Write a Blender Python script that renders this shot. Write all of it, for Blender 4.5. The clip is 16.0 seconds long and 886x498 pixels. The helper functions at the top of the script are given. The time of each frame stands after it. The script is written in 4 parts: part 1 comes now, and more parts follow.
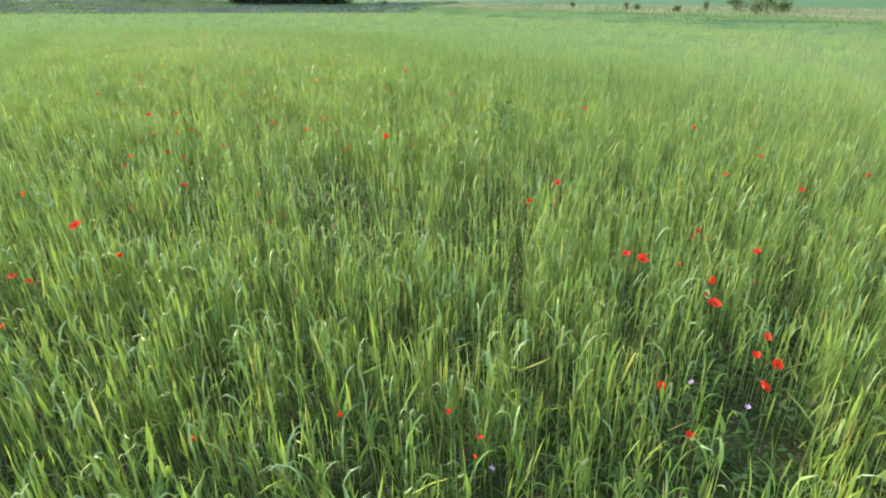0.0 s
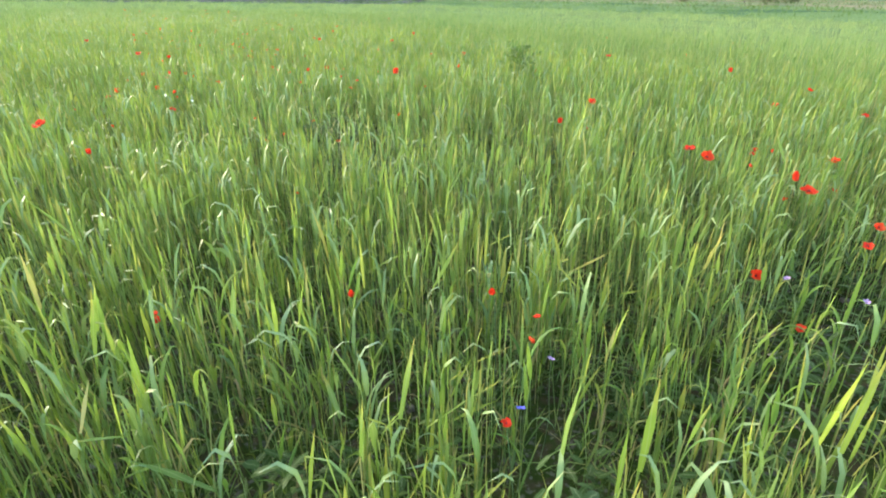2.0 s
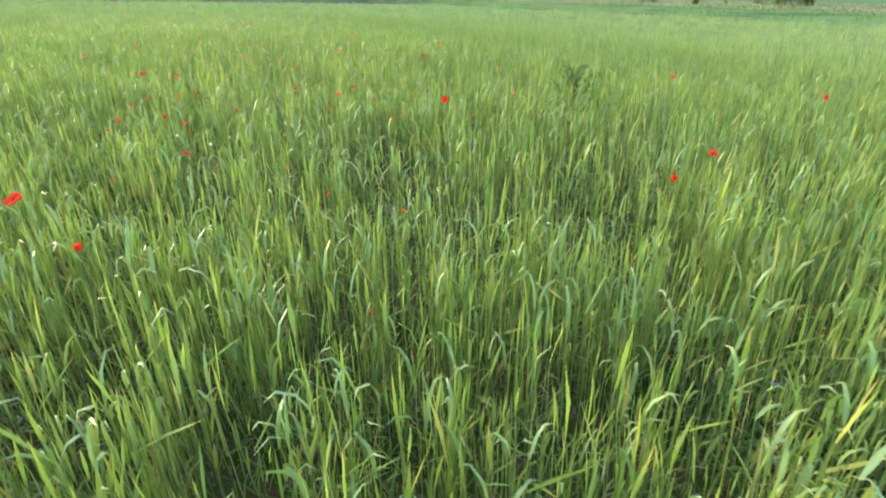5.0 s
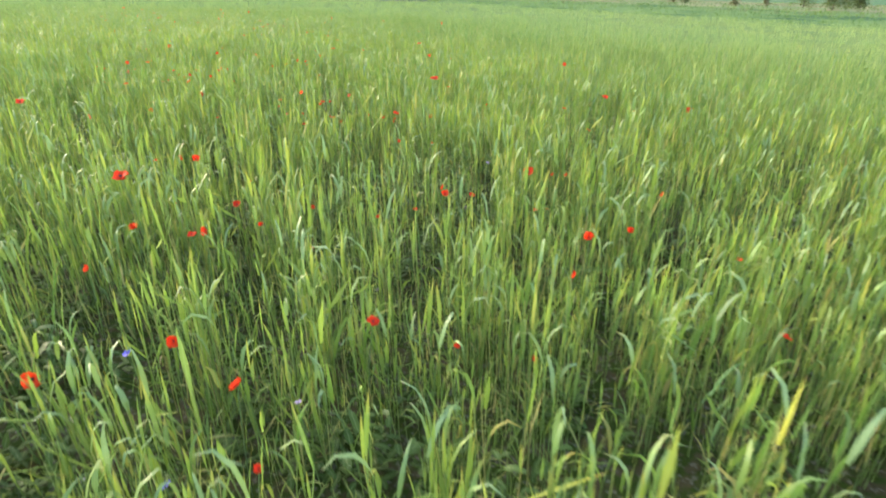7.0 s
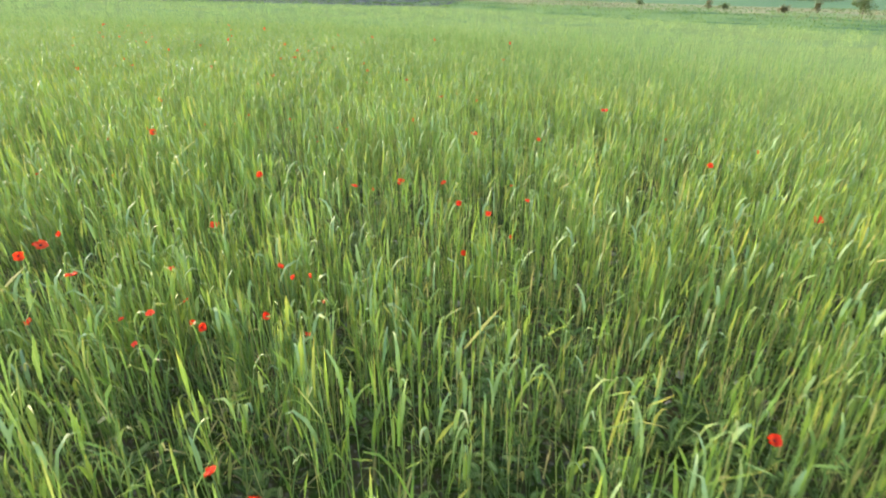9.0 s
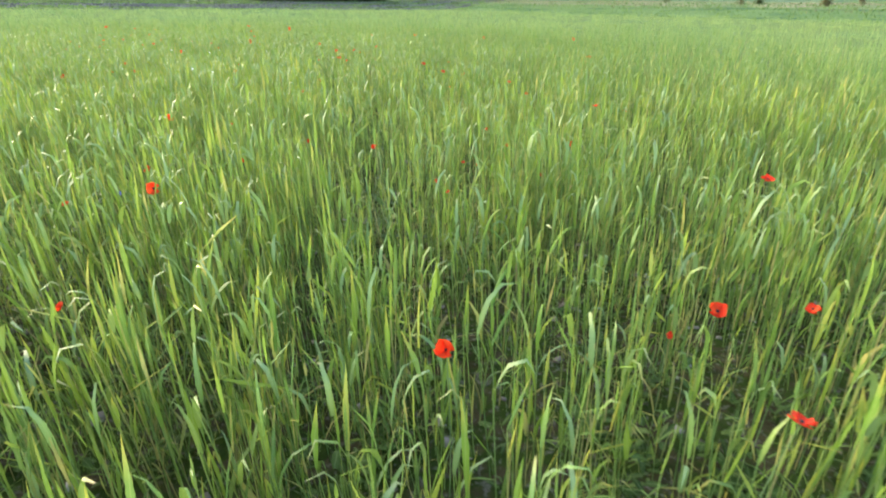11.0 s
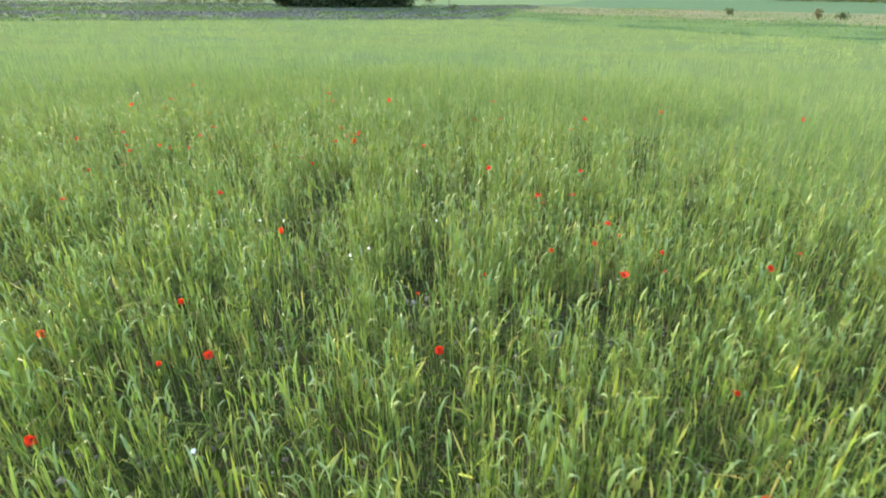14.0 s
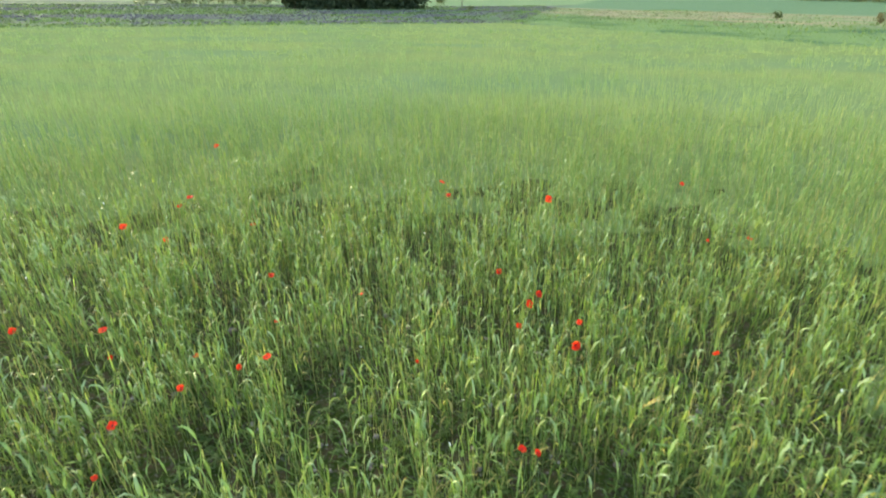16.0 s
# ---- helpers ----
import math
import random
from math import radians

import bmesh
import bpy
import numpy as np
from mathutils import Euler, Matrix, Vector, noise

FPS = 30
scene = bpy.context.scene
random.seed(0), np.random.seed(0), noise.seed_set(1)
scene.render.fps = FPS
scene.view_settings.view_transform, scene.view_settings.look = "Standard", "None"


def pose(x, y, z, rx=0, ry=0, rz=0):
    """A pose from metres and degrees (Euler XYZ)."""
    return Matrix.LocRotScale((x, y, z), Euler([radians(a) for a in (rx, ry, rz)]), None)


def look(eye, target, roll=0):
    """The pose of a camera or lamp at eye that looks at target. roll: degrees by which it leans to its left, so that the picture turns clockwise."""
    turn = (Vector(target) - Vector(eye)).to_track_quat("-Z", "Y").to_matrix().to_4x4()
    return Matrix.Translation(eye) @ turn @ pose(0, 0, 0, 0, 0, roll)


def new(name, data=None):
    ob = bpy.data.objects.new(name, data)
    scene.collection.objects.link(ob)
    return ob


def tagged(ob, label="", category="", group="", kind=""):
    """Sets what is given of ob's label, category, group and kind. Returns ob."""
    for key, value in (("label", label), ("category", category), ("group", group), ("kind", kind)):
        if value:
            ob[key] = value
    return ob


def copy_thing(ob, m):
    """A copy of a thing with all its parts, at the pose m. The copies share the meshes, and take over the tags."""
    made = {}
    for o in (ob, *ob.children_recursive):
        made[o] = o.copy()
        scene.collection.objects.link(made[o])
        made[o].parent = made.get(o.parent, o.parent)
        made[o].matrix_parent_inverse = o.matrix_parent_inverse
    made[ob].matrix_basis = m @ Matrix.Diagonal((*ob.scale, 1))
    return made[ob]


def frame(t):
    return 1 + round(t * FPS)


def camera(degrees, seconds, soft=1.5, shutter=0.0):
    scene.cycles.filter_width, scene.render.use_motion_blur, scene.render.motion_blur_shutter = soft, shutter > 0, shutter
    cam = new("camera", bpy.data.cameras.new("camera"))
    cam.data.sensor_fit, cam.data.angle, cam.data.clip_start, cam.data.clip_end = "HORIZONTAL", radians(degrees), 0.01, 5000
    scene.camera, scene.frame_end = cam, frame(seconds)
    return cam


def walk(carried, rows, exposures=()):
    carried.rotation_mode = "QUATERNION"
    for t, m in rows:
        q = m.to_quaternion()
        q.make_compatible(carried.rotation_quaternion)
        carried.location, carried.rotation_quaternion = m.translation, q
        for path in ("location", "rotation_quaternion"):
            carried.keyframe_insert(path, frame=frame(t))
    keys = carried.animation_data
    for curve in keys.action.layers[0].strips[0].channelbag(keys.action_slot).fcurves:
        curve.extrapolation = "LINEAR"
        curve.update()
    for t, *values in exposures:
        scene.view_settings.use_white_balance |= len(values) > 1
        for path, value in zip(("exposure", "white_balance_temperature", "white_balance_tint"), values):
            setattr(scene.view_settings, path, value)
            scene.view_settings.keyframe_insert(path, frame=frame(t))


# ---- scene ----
# ---- camera ----
cam = camera(79.0, 16.0, soft=1.95, shutter=0.12)
PATH = [
    (0, (-0.144, 0.229, 2.314), (-0.065, 2.042, 1.473), 0.4),
    (0.5, (-0.148, 0.352, 1.982), (-0.07, 2.163, 1.138), 0.3),
    (1, (-0.187, 0.432, 1.687), (-0.111, 2.242, 0.84), 0.4),
    (1.5, (-0.223, 0.48, 1.489), (-0.149, 2.289, 0.639), 0.6),
    (2, (-0.272, 0.506, 1.535), (-0.198, 2.315, 0.686), 0.8),
    (2.5, (-0.313, 0.529, 1.664), (-0.244, 2.34, 0.819), 0.8),
    (3, (-0.368, 0.57, 1.683), (-0.302, 2.381, 0.838), 0.8),
    (3.2, (-0.4, 0.595, 1.694), (-0.332, 2.405, 0.847), 0.9),
    (5.3, (-0.93, 2.006, 1.669), (-0.859, 3.814, 0.818), 1.1),
    (5.5, (-1.057, 2.341, 1.65), (-0.99, 4.152, 0.804), 1.2),
    (6, (-1.449, 3.228, 1.637), (-1.384, 5.036, 0.784), 1.2),
    (6.5, (-1.927, 4.3, 1.63), (-1.859, 6.106, 0.774), 1.6),
    (7, (-2.499, 5.527, 1.669), (-2.428, 7.331, 0.809), 1.8),
    (7.5, (-3.012, 6.798, 1.843), (-2.947, 8.59, 0.956), 1.9),
    (8, (-3.59, 8.306, 1.894), (-3.52, 10.099, 1.012), 2.3),
    (8.5, (-4.163, 9.667, 1.856), (-4.077, 11.47, 0.994), 2.3),
    (9, (-4.635, 10.889, 1.848), (-4.556, 12.697, 0.996), 1.8),
    (9.5, (-4.925, 11.573, 1.759), (-4.858, 13.382, 0.909), 1.6),
    (9.7, (-5.042, 11.833, 1.684), (-4.981, 13.648, 0.846), 1.2),
    (11.8, (-6.32, 14.489, 1.453), (-6.288, 16.305, 0.617), 0.4),
    (12, (-6.501, 14.843, 1.55), (-6.475, 16.66, 0.714), 0.5),
    (12.5, (-7.016, 15.799, 1.807), (-6.994, 17.616, 0.97), 0.6),
    (13, (-7.545, 16.809, 2.147), (-7.548, 18.626, 1.312), 0.7),
    (13.5, (-8.047, 17.789, 2.338), (-8.055, 19.605, 1.499), 0.6),
    (14, (-8.613, 18.825, 2.499), (-8.618, 20.641, 1.662), 0.7),
    (14.5, (-9.161, 19.893, 2.641), (-9.17, 21.708, 1.8), 0.7),
    (15, (-9.738, 21.04, 2.76), (-9.749, 22.855, 1.92), 0.7),
    (15.5, (-10.314, 22.227, 2.842), (-10.324, 24.04, 1.999), 0.8),
    (16, (-10.923, 23.487, 2.858), (-10.935, 25.302, 2.018), 0.6),
]
walk(cam, [(t, look(eye, target, roll)) for t, eye, target, roll in PATH],
     exposures=[(0.0, 2.62, 7550, 4), (1.5, 2.73, 7250, 9), (3.0, 2.69, 7350, 8), (5.5, 2.62, 7450, 5), (7.0, 2.71, 7750, 8), (9.3, 2.74, 7800, 8), (12.0, 2.67, 7800, 5), (14.0, 2.69, 7800, 8), (16.0, 2.63, 7850, 6)])

# ---- sky, sun, exposure ----
SUN_AZ, SUN_EL = radians(-52), radians(24)      # low veiled sun, ahead and to the left (clockwise from +y)
world = bpy.data.worlds.new("sky")
scene.world = world
world.use_nodes = True
wn = world.node_tree
sky = wn.nodes.new("ShaderNodeTexSky")
sky.sky_type, sky.sun_disc = "NISHITA", False
sky.sun_elevation, sky.sun_rotation = SUN_EL, SUN_AZ
sky.air_density, sky.dust_density, sky.ozone_density = 1.0, 1.2, 1.0
wn.nodes["Background"].inputs["Strength"].default_value = 0.15
wn.links.new(sky.outputs["Color"], wn.nodes["Background"].inputs["Color"])
sun_data = bpy.data.lights.new("sun", "SUN")
sun_data.energy, sun_data.angle, sun_data.color = 0.62, radians(42), (1.0, 0.87, 0.64)
sun = new("sun", sun_data)
sun_dir = Vector((math.sin(SUN_AZ) * math.cos(SUN_EL), math.cos(SUN_AZ) * math.cos(SUN_EL), math.sin(SUN_EL)))
sun.rotation_mode = "QUATERNION"
sun.rotation_quaternion = sun_dir.to_track_quat("Z", "Y")

# ---- materials ----


def material(name):
    mat = bpy.data.materials.new(name)
    mat.use_nodes = True
    nt = mat.node_tree
    return mat, nt, nt.nodes["Principled BSDF"]


def node(nt, kind, **inputs):
    n = nt.nodes.new(kind)
    for key, value in inputs.items():
        n.inputs[key].default_value = value
    return n


def ramp(nt, fac, stops, mode="LINEAR"):
    r = nt.nodes.new("ShaderNodeValToRGB")
    r.color_ramp.interpolation = mode
    el = r.color_ramp.elements
    while len(el) < len(stops):
        el.new(0.5)
    for e, (at, col) in zip(el, stops):
        e.position, e.color = at, (*col, 1)
    nt.links.new(fac, r.inputs["Fac"])
    return r.outputs["Color"]


def mixed(nt, fac, a, b, blend="MIX"):
    m = nt.nodes.new("ShaderNodeMix")
    m.data_type, m.blend_type = "RGBA", blend
    for sock, value in ((m.inputs["Factor"], fac), (m.inputs["A"], a), (m.inputs["B"], b)):
        if isinstance(value, bpy.types.NodeSocket):
            nt.links.new(value, sock)
        elif isinstance(value, (int, float)):
            sock.default_value = value
        else:
            sock.default_value = (*value, 1)
    return m.outputs["Result"]


def maths(nt, op, a, b=0.0, clamp=False):
    m = nt.nodes.new("ShaderNodeMath")
    m.operation, m.use_clamp = op, clamp
    for sock, value in zip(m.inputs, (a, b)):
        if isinstance(value, bpy.types.NodeSocket):
            nt.links.new(value, sock)
        else:
            sock.default_value = value
    return m.outputs[0]


def spots(nt, scale, detail=3.0, stretch=(1, 1, 1)):
    """Noise over world position."""
    geo = nt.nodes.new("ShaderNodeNewGeometry")
    mp = nt.nodes.new("ShaderNodeMapping")
    mp.inputs["Scale"].default_value = stretch
    nt.links.new(geo.outputs["Position"], mp.inputs["Vector"])
    n = node(nt, "ShaderNodeTexNoise", Scale=scale, Detail=detail)
    nt.links.new(mp.outputs["Vector"], n.inputs["Vector"])
    return n.outputs["Fac"]


def leaf_material(name, stops, tip, patch, glow=0.35, rough=0.42, tips=0.35, island=True, shine=(0.30, 0.42, 0.05), cool=0.0, gloss=0.16, tone=0.0):
    """A thin leaf: colour by leaf, by patch of field and along its length; light passes through."""
    mat, nt, bsdf = material(name)
    if island:
        rnd = nt.nodes.new("ShaderNodeNewGeometry").outputs["Random Per Island"]
    else:
        rnd = nt.nodes.new("ShaderNodeObjectInfo").outputs["Random"]
    col = ramp(nt, rnd, stops)
    big = ramp(nt, spots(nt, 0.35, 4), [(0.35, (0, 0, 0)), (0.65, (1, 1, 1))])
    col = mixed(nt, maths(nt, "MULTIPLY", big, 0.55), col, mixed(nt, 0.6, col, patch))
    wide_ = ramp(nt, spots(nt, 0.22, 3, (0.45, 1.0, 1.0)), [(0.46, (0, 0, 0)), (0.62, (1, 1, 1))])
    col = mixed(nt, maths(nt, "MULTIPLY", wide_, cool), col, mixed(nt, 0.7, col, (0.09, 0.21, 0.085)))
    tuft = ramp(nt, spots(nt, 4.5, 2), [(0.36, (0, 0, 0)), (0.64, (1, 1, 1))])
    col = mixed(nt, maths(nt, "MULTIPLY", tuft, tone), col, mixed(nt, 1.0, col, (1.3, 1.16, 1.0), "MULTIPLY"))
    uv = nt.nodes.new("ShaderNodeUVMap")
    sep = nt.nodes.new("ShaderNodeSeparateXYZ")
    nt.links.new(uv.outputs["UV"], sep.inputs[0])
    along = sep.outputs["Y"]
    late = maths(nt, "MULTIPLY", maths(nt, "SUBTRACT", along, 0.6, True), 2.2, True)
    some = maths(nt, "LESS_THAN", maths(nt, "FRACT", maths(nt, "MULTIPLY", rnd, 37.0)), tips)
    col = mixed(nt, maths(nt, "MULTIPLY", late, maths(nt, "MULTIPLY", some, 0.8)), col, tip)
    # midrib and fine veins along the leaf
    rib = maths(nt, "LESS_THAN", maths(nt, "ABSOLUTE", maths(nt, "SUBTRACT", sep.outputs["X"], 0.5)), 0.07)
    col = mixed(nt, maths(nt, "MULTIPLY", rib, 0.35 if island else 0.0), col, (0.30, 0.36, 0.16))
    grain = spots(nt, 60, 3)
    col = mixed(nt, maths(nt, "MULTIPLY", grain, 0.35), col, mixed(nt, 0.5, col, (0.05, 0.08, 0.02)))
    nt.links.new(col, bsdf.inputs["Base Color"])
    bsdf.inputs["Roughness"].default_value = rough
    bsdf.inputs["Specular IOR Level"].default_value = gloss
    bump = node(nt, "ShaderNodeBump", Strength=0.25, Distance=0.002)
    wave = maths(nt, "SINE", maths(nt, "MULTIPLY", sep.outputs["X"], 50.0))
    nt.links.new(wave, bump.inputs["Height"])
    nt.links.new(bump.outputs["Normal"], bsdf.inputs["Normal"])
    trans = nt.nodes.new("ShaderNodeBsdfTranslucent")
    nt.links.new(mixed(nt, 0.5, col, shine), trans.inputs["Color"])
    mix = nt.nodes.new("ShaderNodeMixShader")
    mix.inputs["Fac"].default_value = glow
    nt.links.new(bsdf.outputs["BSDF"], mix.inputs[1])
    nt.links.new(trans.outputs["BSDF"], mix.inputs[2])
    nt.links.new(mix.outputs["Shader"], nt.nodes["Material Output"].inputs["Surface"])
    return mat


def plain_material(name, col, rough=0.6, spread=0.25, scale=30.0, other=None):
    mat, nt, bsdf = material(name)
    other = other or tuple(c * (1 - spread) for c in col)
    nt.links.new(mixed(nt, spots(nt, scale), col, other), bsdf.inputs["Base Color"])
    bsdf.inputs["Roughness"].default_value = rough
    return mat


M_WHEAT = leaf_material("wheat_leaf", [(0.0, (0.062, 0.138, 0.035)), (0.2, (0.12, 0.225, 0.072)), (0.32, (0.085, 0.185, 0.03)), (0.58, (0.14, 0.255, 0.034)),
                                       (0.80, (0.24, 0.335, 0.045)), (0.92, (0.36, 0.37, 0.07)), (1.0, (0.44, 0.34, 0.15))],
                        (0.62, 0.43, 0.10), (0.26, 0.33, 0.06), rough=0.5, cool=0.45, tips=0.5, glow=0.28, tone=0.7, shine=(0.28, 0.40, 0.08))
# bent leaves: glaucous bloom, with the sky's sheen also put into the pale colour
M_GLAUC_SHEEN = leaf_material("arched_leaf_sheen", [(0.0, (0.15, 0.25, 0.125)), (0.45, (0.18, 0.275, 0.11)), (0.7, (0.125, 0.24, 0.05)), (1.0, (0.195, 0.275, 0.07))],
                        (0.48, 0.42, 0.16), (0.18, 0.30, 0.12), rough=0.38, glow=0.2, gloss=0.42)
M_LOW = leaf_material("lower_leaf", [(0.0, (0.065, 0.13, 0.038)), (0.5, (0.10, 0.185, 0.045)), (0.7, (0.15, 0.23, 0.06)), (0.85, (0.36, 0.31, 0.12)), (1.0, (0.38, 0.27, 0.13))],
                      (0.46, 0.36, 0.14), (0.10, 0.20, 0.05), rough=0.5)
M_STEM = leaf_material("wheat_stem", [(0.0, (0.10, 0.20, 0.07)), (0.4, (0.17, 0.28, 0.085)), (0.72, (0.26, 0.33, 0.095)), (0.9, (0.40, 0.33, 0.14)), (1.0, (0.44, 0.34, 0.16))],
                       (0.18, 0.28, 0.09), (0.16, 0.26, 0.08), glow=0.12, rough=0.45)
# same wheat far off: haze is painted in as a paler, bluer leaf colour
M_FAR_HAZED = leaf_material("wheat_far_hazed", [(0.0, (0.155, 0.245, 0.11)), (0.5, (0.225, 0.325, 0.125)), (1.0, (0.29, 0.37, 0.14))],
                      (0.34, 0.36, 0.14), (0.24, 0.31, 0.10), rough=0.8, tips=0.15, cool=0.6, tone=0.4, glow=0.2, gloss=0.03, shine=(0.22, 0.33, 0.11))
# mid-distance wheat, greyer than the near leaf, a step towards the hazed one
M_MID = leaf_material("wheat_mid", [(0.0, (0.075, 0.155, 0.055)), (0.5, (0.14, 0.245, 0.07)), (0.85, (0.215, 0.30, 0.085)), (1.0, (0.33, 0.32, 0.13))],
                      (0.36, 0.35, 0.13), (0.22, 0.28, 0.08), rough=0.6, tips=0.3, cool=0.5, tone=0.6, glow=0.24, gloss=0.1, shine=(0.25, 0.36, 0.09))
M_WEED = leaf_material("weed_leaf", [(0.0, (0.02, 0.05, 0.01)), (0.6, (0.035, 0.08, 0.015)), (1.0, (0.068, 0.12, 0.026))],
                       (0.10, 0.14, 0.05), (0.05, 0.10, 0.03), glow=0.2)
M_TALL = leaf_material("tall_weed_leaf", [(0.0, (0.055, 0.13, 0.05)), (0.6, (0.085, 0.175, 0.06)), (1.0, (0.125, 0.22, 0.07))], (0.13, 0.22, 0.07), (0.08, 0.16, 0.055))
M_DRY = leaf_material("dry_leaf", [(0.0, (0.22, 0.16, 0.09)), (0.6, (0.34, 0.26, 0.14)), (1.0, (0.45, 0.36, 0.2))],
                      (0.4, 0.32, 0.18), (0.3, 0.23, 0.12), glow=0.15, rough=0.6)
M_PETAL = leaf_material("poppy_petal", [(0.0, (0.60, 0.018, 0.010)), (0.6, (0.74, 0.04, 0.016)), (1.0, (0.78, 0.10, 0.03))],
                        (0.64, 0.07, 0.03), (0.55, 0.03, 0.015), glow=0.4, rough=0.6, island=False, shine=(0.9, 0.07, 0.02))
M_DARK = plain_material("poppy_centre", (0.012, 0.010, 0.014), 0.7)
M_PSTEM = plain_material("poppy_stem", (0.12, 0.20, 0.07), 0.6)


def mesh_of(name, verts, faces, mats, uvs=None, smooth=True, index=None):
    me = bpy.data.meshes.new(name)
    verts, faces = np.asarray(verts, np.float32), np.asarray(faces, np.int32)
    me.vertices.add(len(verts))
    me.vertices.foreach_set("co", verts.ravel())
    k = faces.shape[1]
    me.loops.add(faces.size)
    me.loops.foreach_set("vertex_index", faces.ravel())
    me.polygons.add(len(faces))
    me.polygons.foreach_set("loop_start", np.arange(0, faces.size, k, dtype=np.int32))
    if smooth:
        me.polygons.foreach_set("use_smooth", np.ones(len(faces), bool))
    if index is not None:
        me.polygons.foreach_set("material_index", np.asarray(index, np.int32))
    if uvs is not None:
        layer = me.uv_layers.new(name="UVMap")
        layer.data.foreach_set("uv", np.asarray(uvs, np.float32)[faces.ravel()].ravel())
    for m in mats if isinstance(mats, (list, tuple)) else [mats]:
        me.materials.append(m)
    me.update(calc_edges=True)
    return me


rng = np.random.default_rng(7)


def ribbons(base, heading, rise, bend, length, width, twist, segs, power=1.6, belly=0.25):
    """Many leaves at once: each starts at base with elevation rise, bows over by bend, and tapers to a point."""
    n = len(base)
    s = np.linspace(0, 1, segs + 1)
    el = rise[:, None] - bend[:, None] * s[None] ** np.reshape(power, (-1, 1))
    mid = (el[:, 1:] + el[:, :-1]) / 2
    step = (length / segs)[:, None]
    r = np.concatenate([np.zeros((n, 1)), np.cumsum(np.cos(mid) * step, 1)], 1)
    z = np.concatenate([np.zeros((n, 1)), np.cumsum(np.sin(mid) * step, 1)], 1)
    ch, sh = np.cos(heading)[:, None], np.sin(heading)[:, None]
    centre = np.stack([base[:, :1] + r * ch, base[:, 1:2] + r * sh, base[:, 2:] + z], -1)
    tw = twist[:, None] * s[None]
    side = np.stack([-sh * np.cos(tw) - np.sin(el) * ch * np.sin(tw), ch * np.cos(tw) - np.sin(el) * sh * np.sin(tw), np.cos(el) * np.sin(tw)], -1)
    prof = np.minimum(1, 0.45 + s / belly * 0.55) * np.clip(1 - ((s - belly) / (1 - belly)).clip(0) ** 1.7, 0.02, 1)
    half = side * (width[:, None] * prof[None] / 2)[..., None]
    verts = np.stack([centre - half, centre + half], 2).reshape(-1, 3)
    row = np.arange(segs)[:, None] * 2 + np.array([0, 1, 3, 2])[None]
    faces = (np.arange(n)[:, None, None] * (2 * segs + 2) + row[None]).reshape(-1, 4)
    uv = np.stack([np.tile([0.0, 1.0], segs + 1), np.repeat(s, 2)], -1)
    return verts, faces, np.tile(uv, (n, 1))


def join(pieces):
    verts, faces, uvs, index, at = [], [], [], [], 0
    for (v, f, u), m in pieces:
        verts.append(v), faces.append(f + at), uvs.append(u), index.append(np.full(len(f), m))
        at += len(v)
    return np.concatenate(verts), np.concatenate(faces), np.concatenate(uvs), np.concatenate(index)


# ---- the lie of the land ----
def beyond(x, y):
    """Metres past the far-left and the right-hand edge of the crop."""
    return x * -0.468 + (y - 97.0) * 0.884, (x + 0.5) * 0.881 + (y - 88.7) * 0.472


def land(x, y):
    left, right = beyond(x, y)
    l, r = np.maximum(left, 0), np.maximum(right, 0)
    bank = np.minimum(r / 13, 1)
    bank = 1.3 * bank * bank * (3 - 2 * bank) + 0.02 * np.maximum(r - 12, 0)
    furrows = 0.03 * np.sin(x * 1.3 + 0.7 * y) * np.cos(y * 0.9 - x * 0.4)
    return np.maximum(0.031 * l, bank) + furrows * (np.maximum(l, r) < 30)


def graded(lo, hi, a, b, fine, grow=1.22):
    """Grid lines: fine between a and b, wider and wider outside."""
    v = list(np.arange(a, b, fine))
    step, at = fine, v[-1]
    while at < hi:
        step *= grow
        at += step
        v.append(at)
    step, at, low = fine, a, []
    while at > lo:
        step *= grow
        at -= step
        low.append(at)
    return np.array(low[::-1] + v)


gx, gy = graded(-900, 900, -18, 6, 0.4), graded(-300, 1500, -2, 36, 0.4)
X, Y = np.meshgrid(gx, gy)
Z = land(X, Y) + rng.normal(0, 0.012, X.shape) * (np.hypot(X, Y) < 60)
gi = np.arange(X.size).reshape(X.shape)
gf = np.stack([gi[:-1, :-1], gi[:-1, 1:], gi[1:, 1:], gi[1:, :-1]], -1).reshape(-1, 4)

M_GROUND, nt, bsdf = material("ground")
geo = nt.nodes.new("ShaderNodeNewGeometry")
sep = nt.nodes.new("ShaderNodeSeparateXYZ")
nt.links.new(geo.outputs["Position"], sep.inputs[0])
wob = maths(nt, "MULTIPLY", maths(nt, "SUBTRACT", spots(nt, 0.12, 4), 0.5), 6.0)
gl = maths(nt, "ADD", maths(nt, "ADD", maths(nt, "MULTIPLY", sep.outputs["X"], -0.468), maths(nt, "MULTIPLY", sep.outputs["Y"], 0.884)), -85.75)
gr = maths(nt, "ADD", maths(nt, "ADD", maths(nt, "MULTIPLY", sep.outputs["X"], 0.881), maths(nt, "MULTIPLY", sep.outputs["Y"], 0.472)), 0.44 - 41.87)
soil = mixed(nt, spots(nt, 9, 6), (0.033, 0.029, 0.013), (0.072, 0.062, 0.034))
soil = mixed(nt, ramp(nt, spots(nt, 14, 5), [(0.38, (0, 0, 0)), (0.54, (0.85, 0.85, 0.85))]), soil, (0.024, 0.048, 0.008))
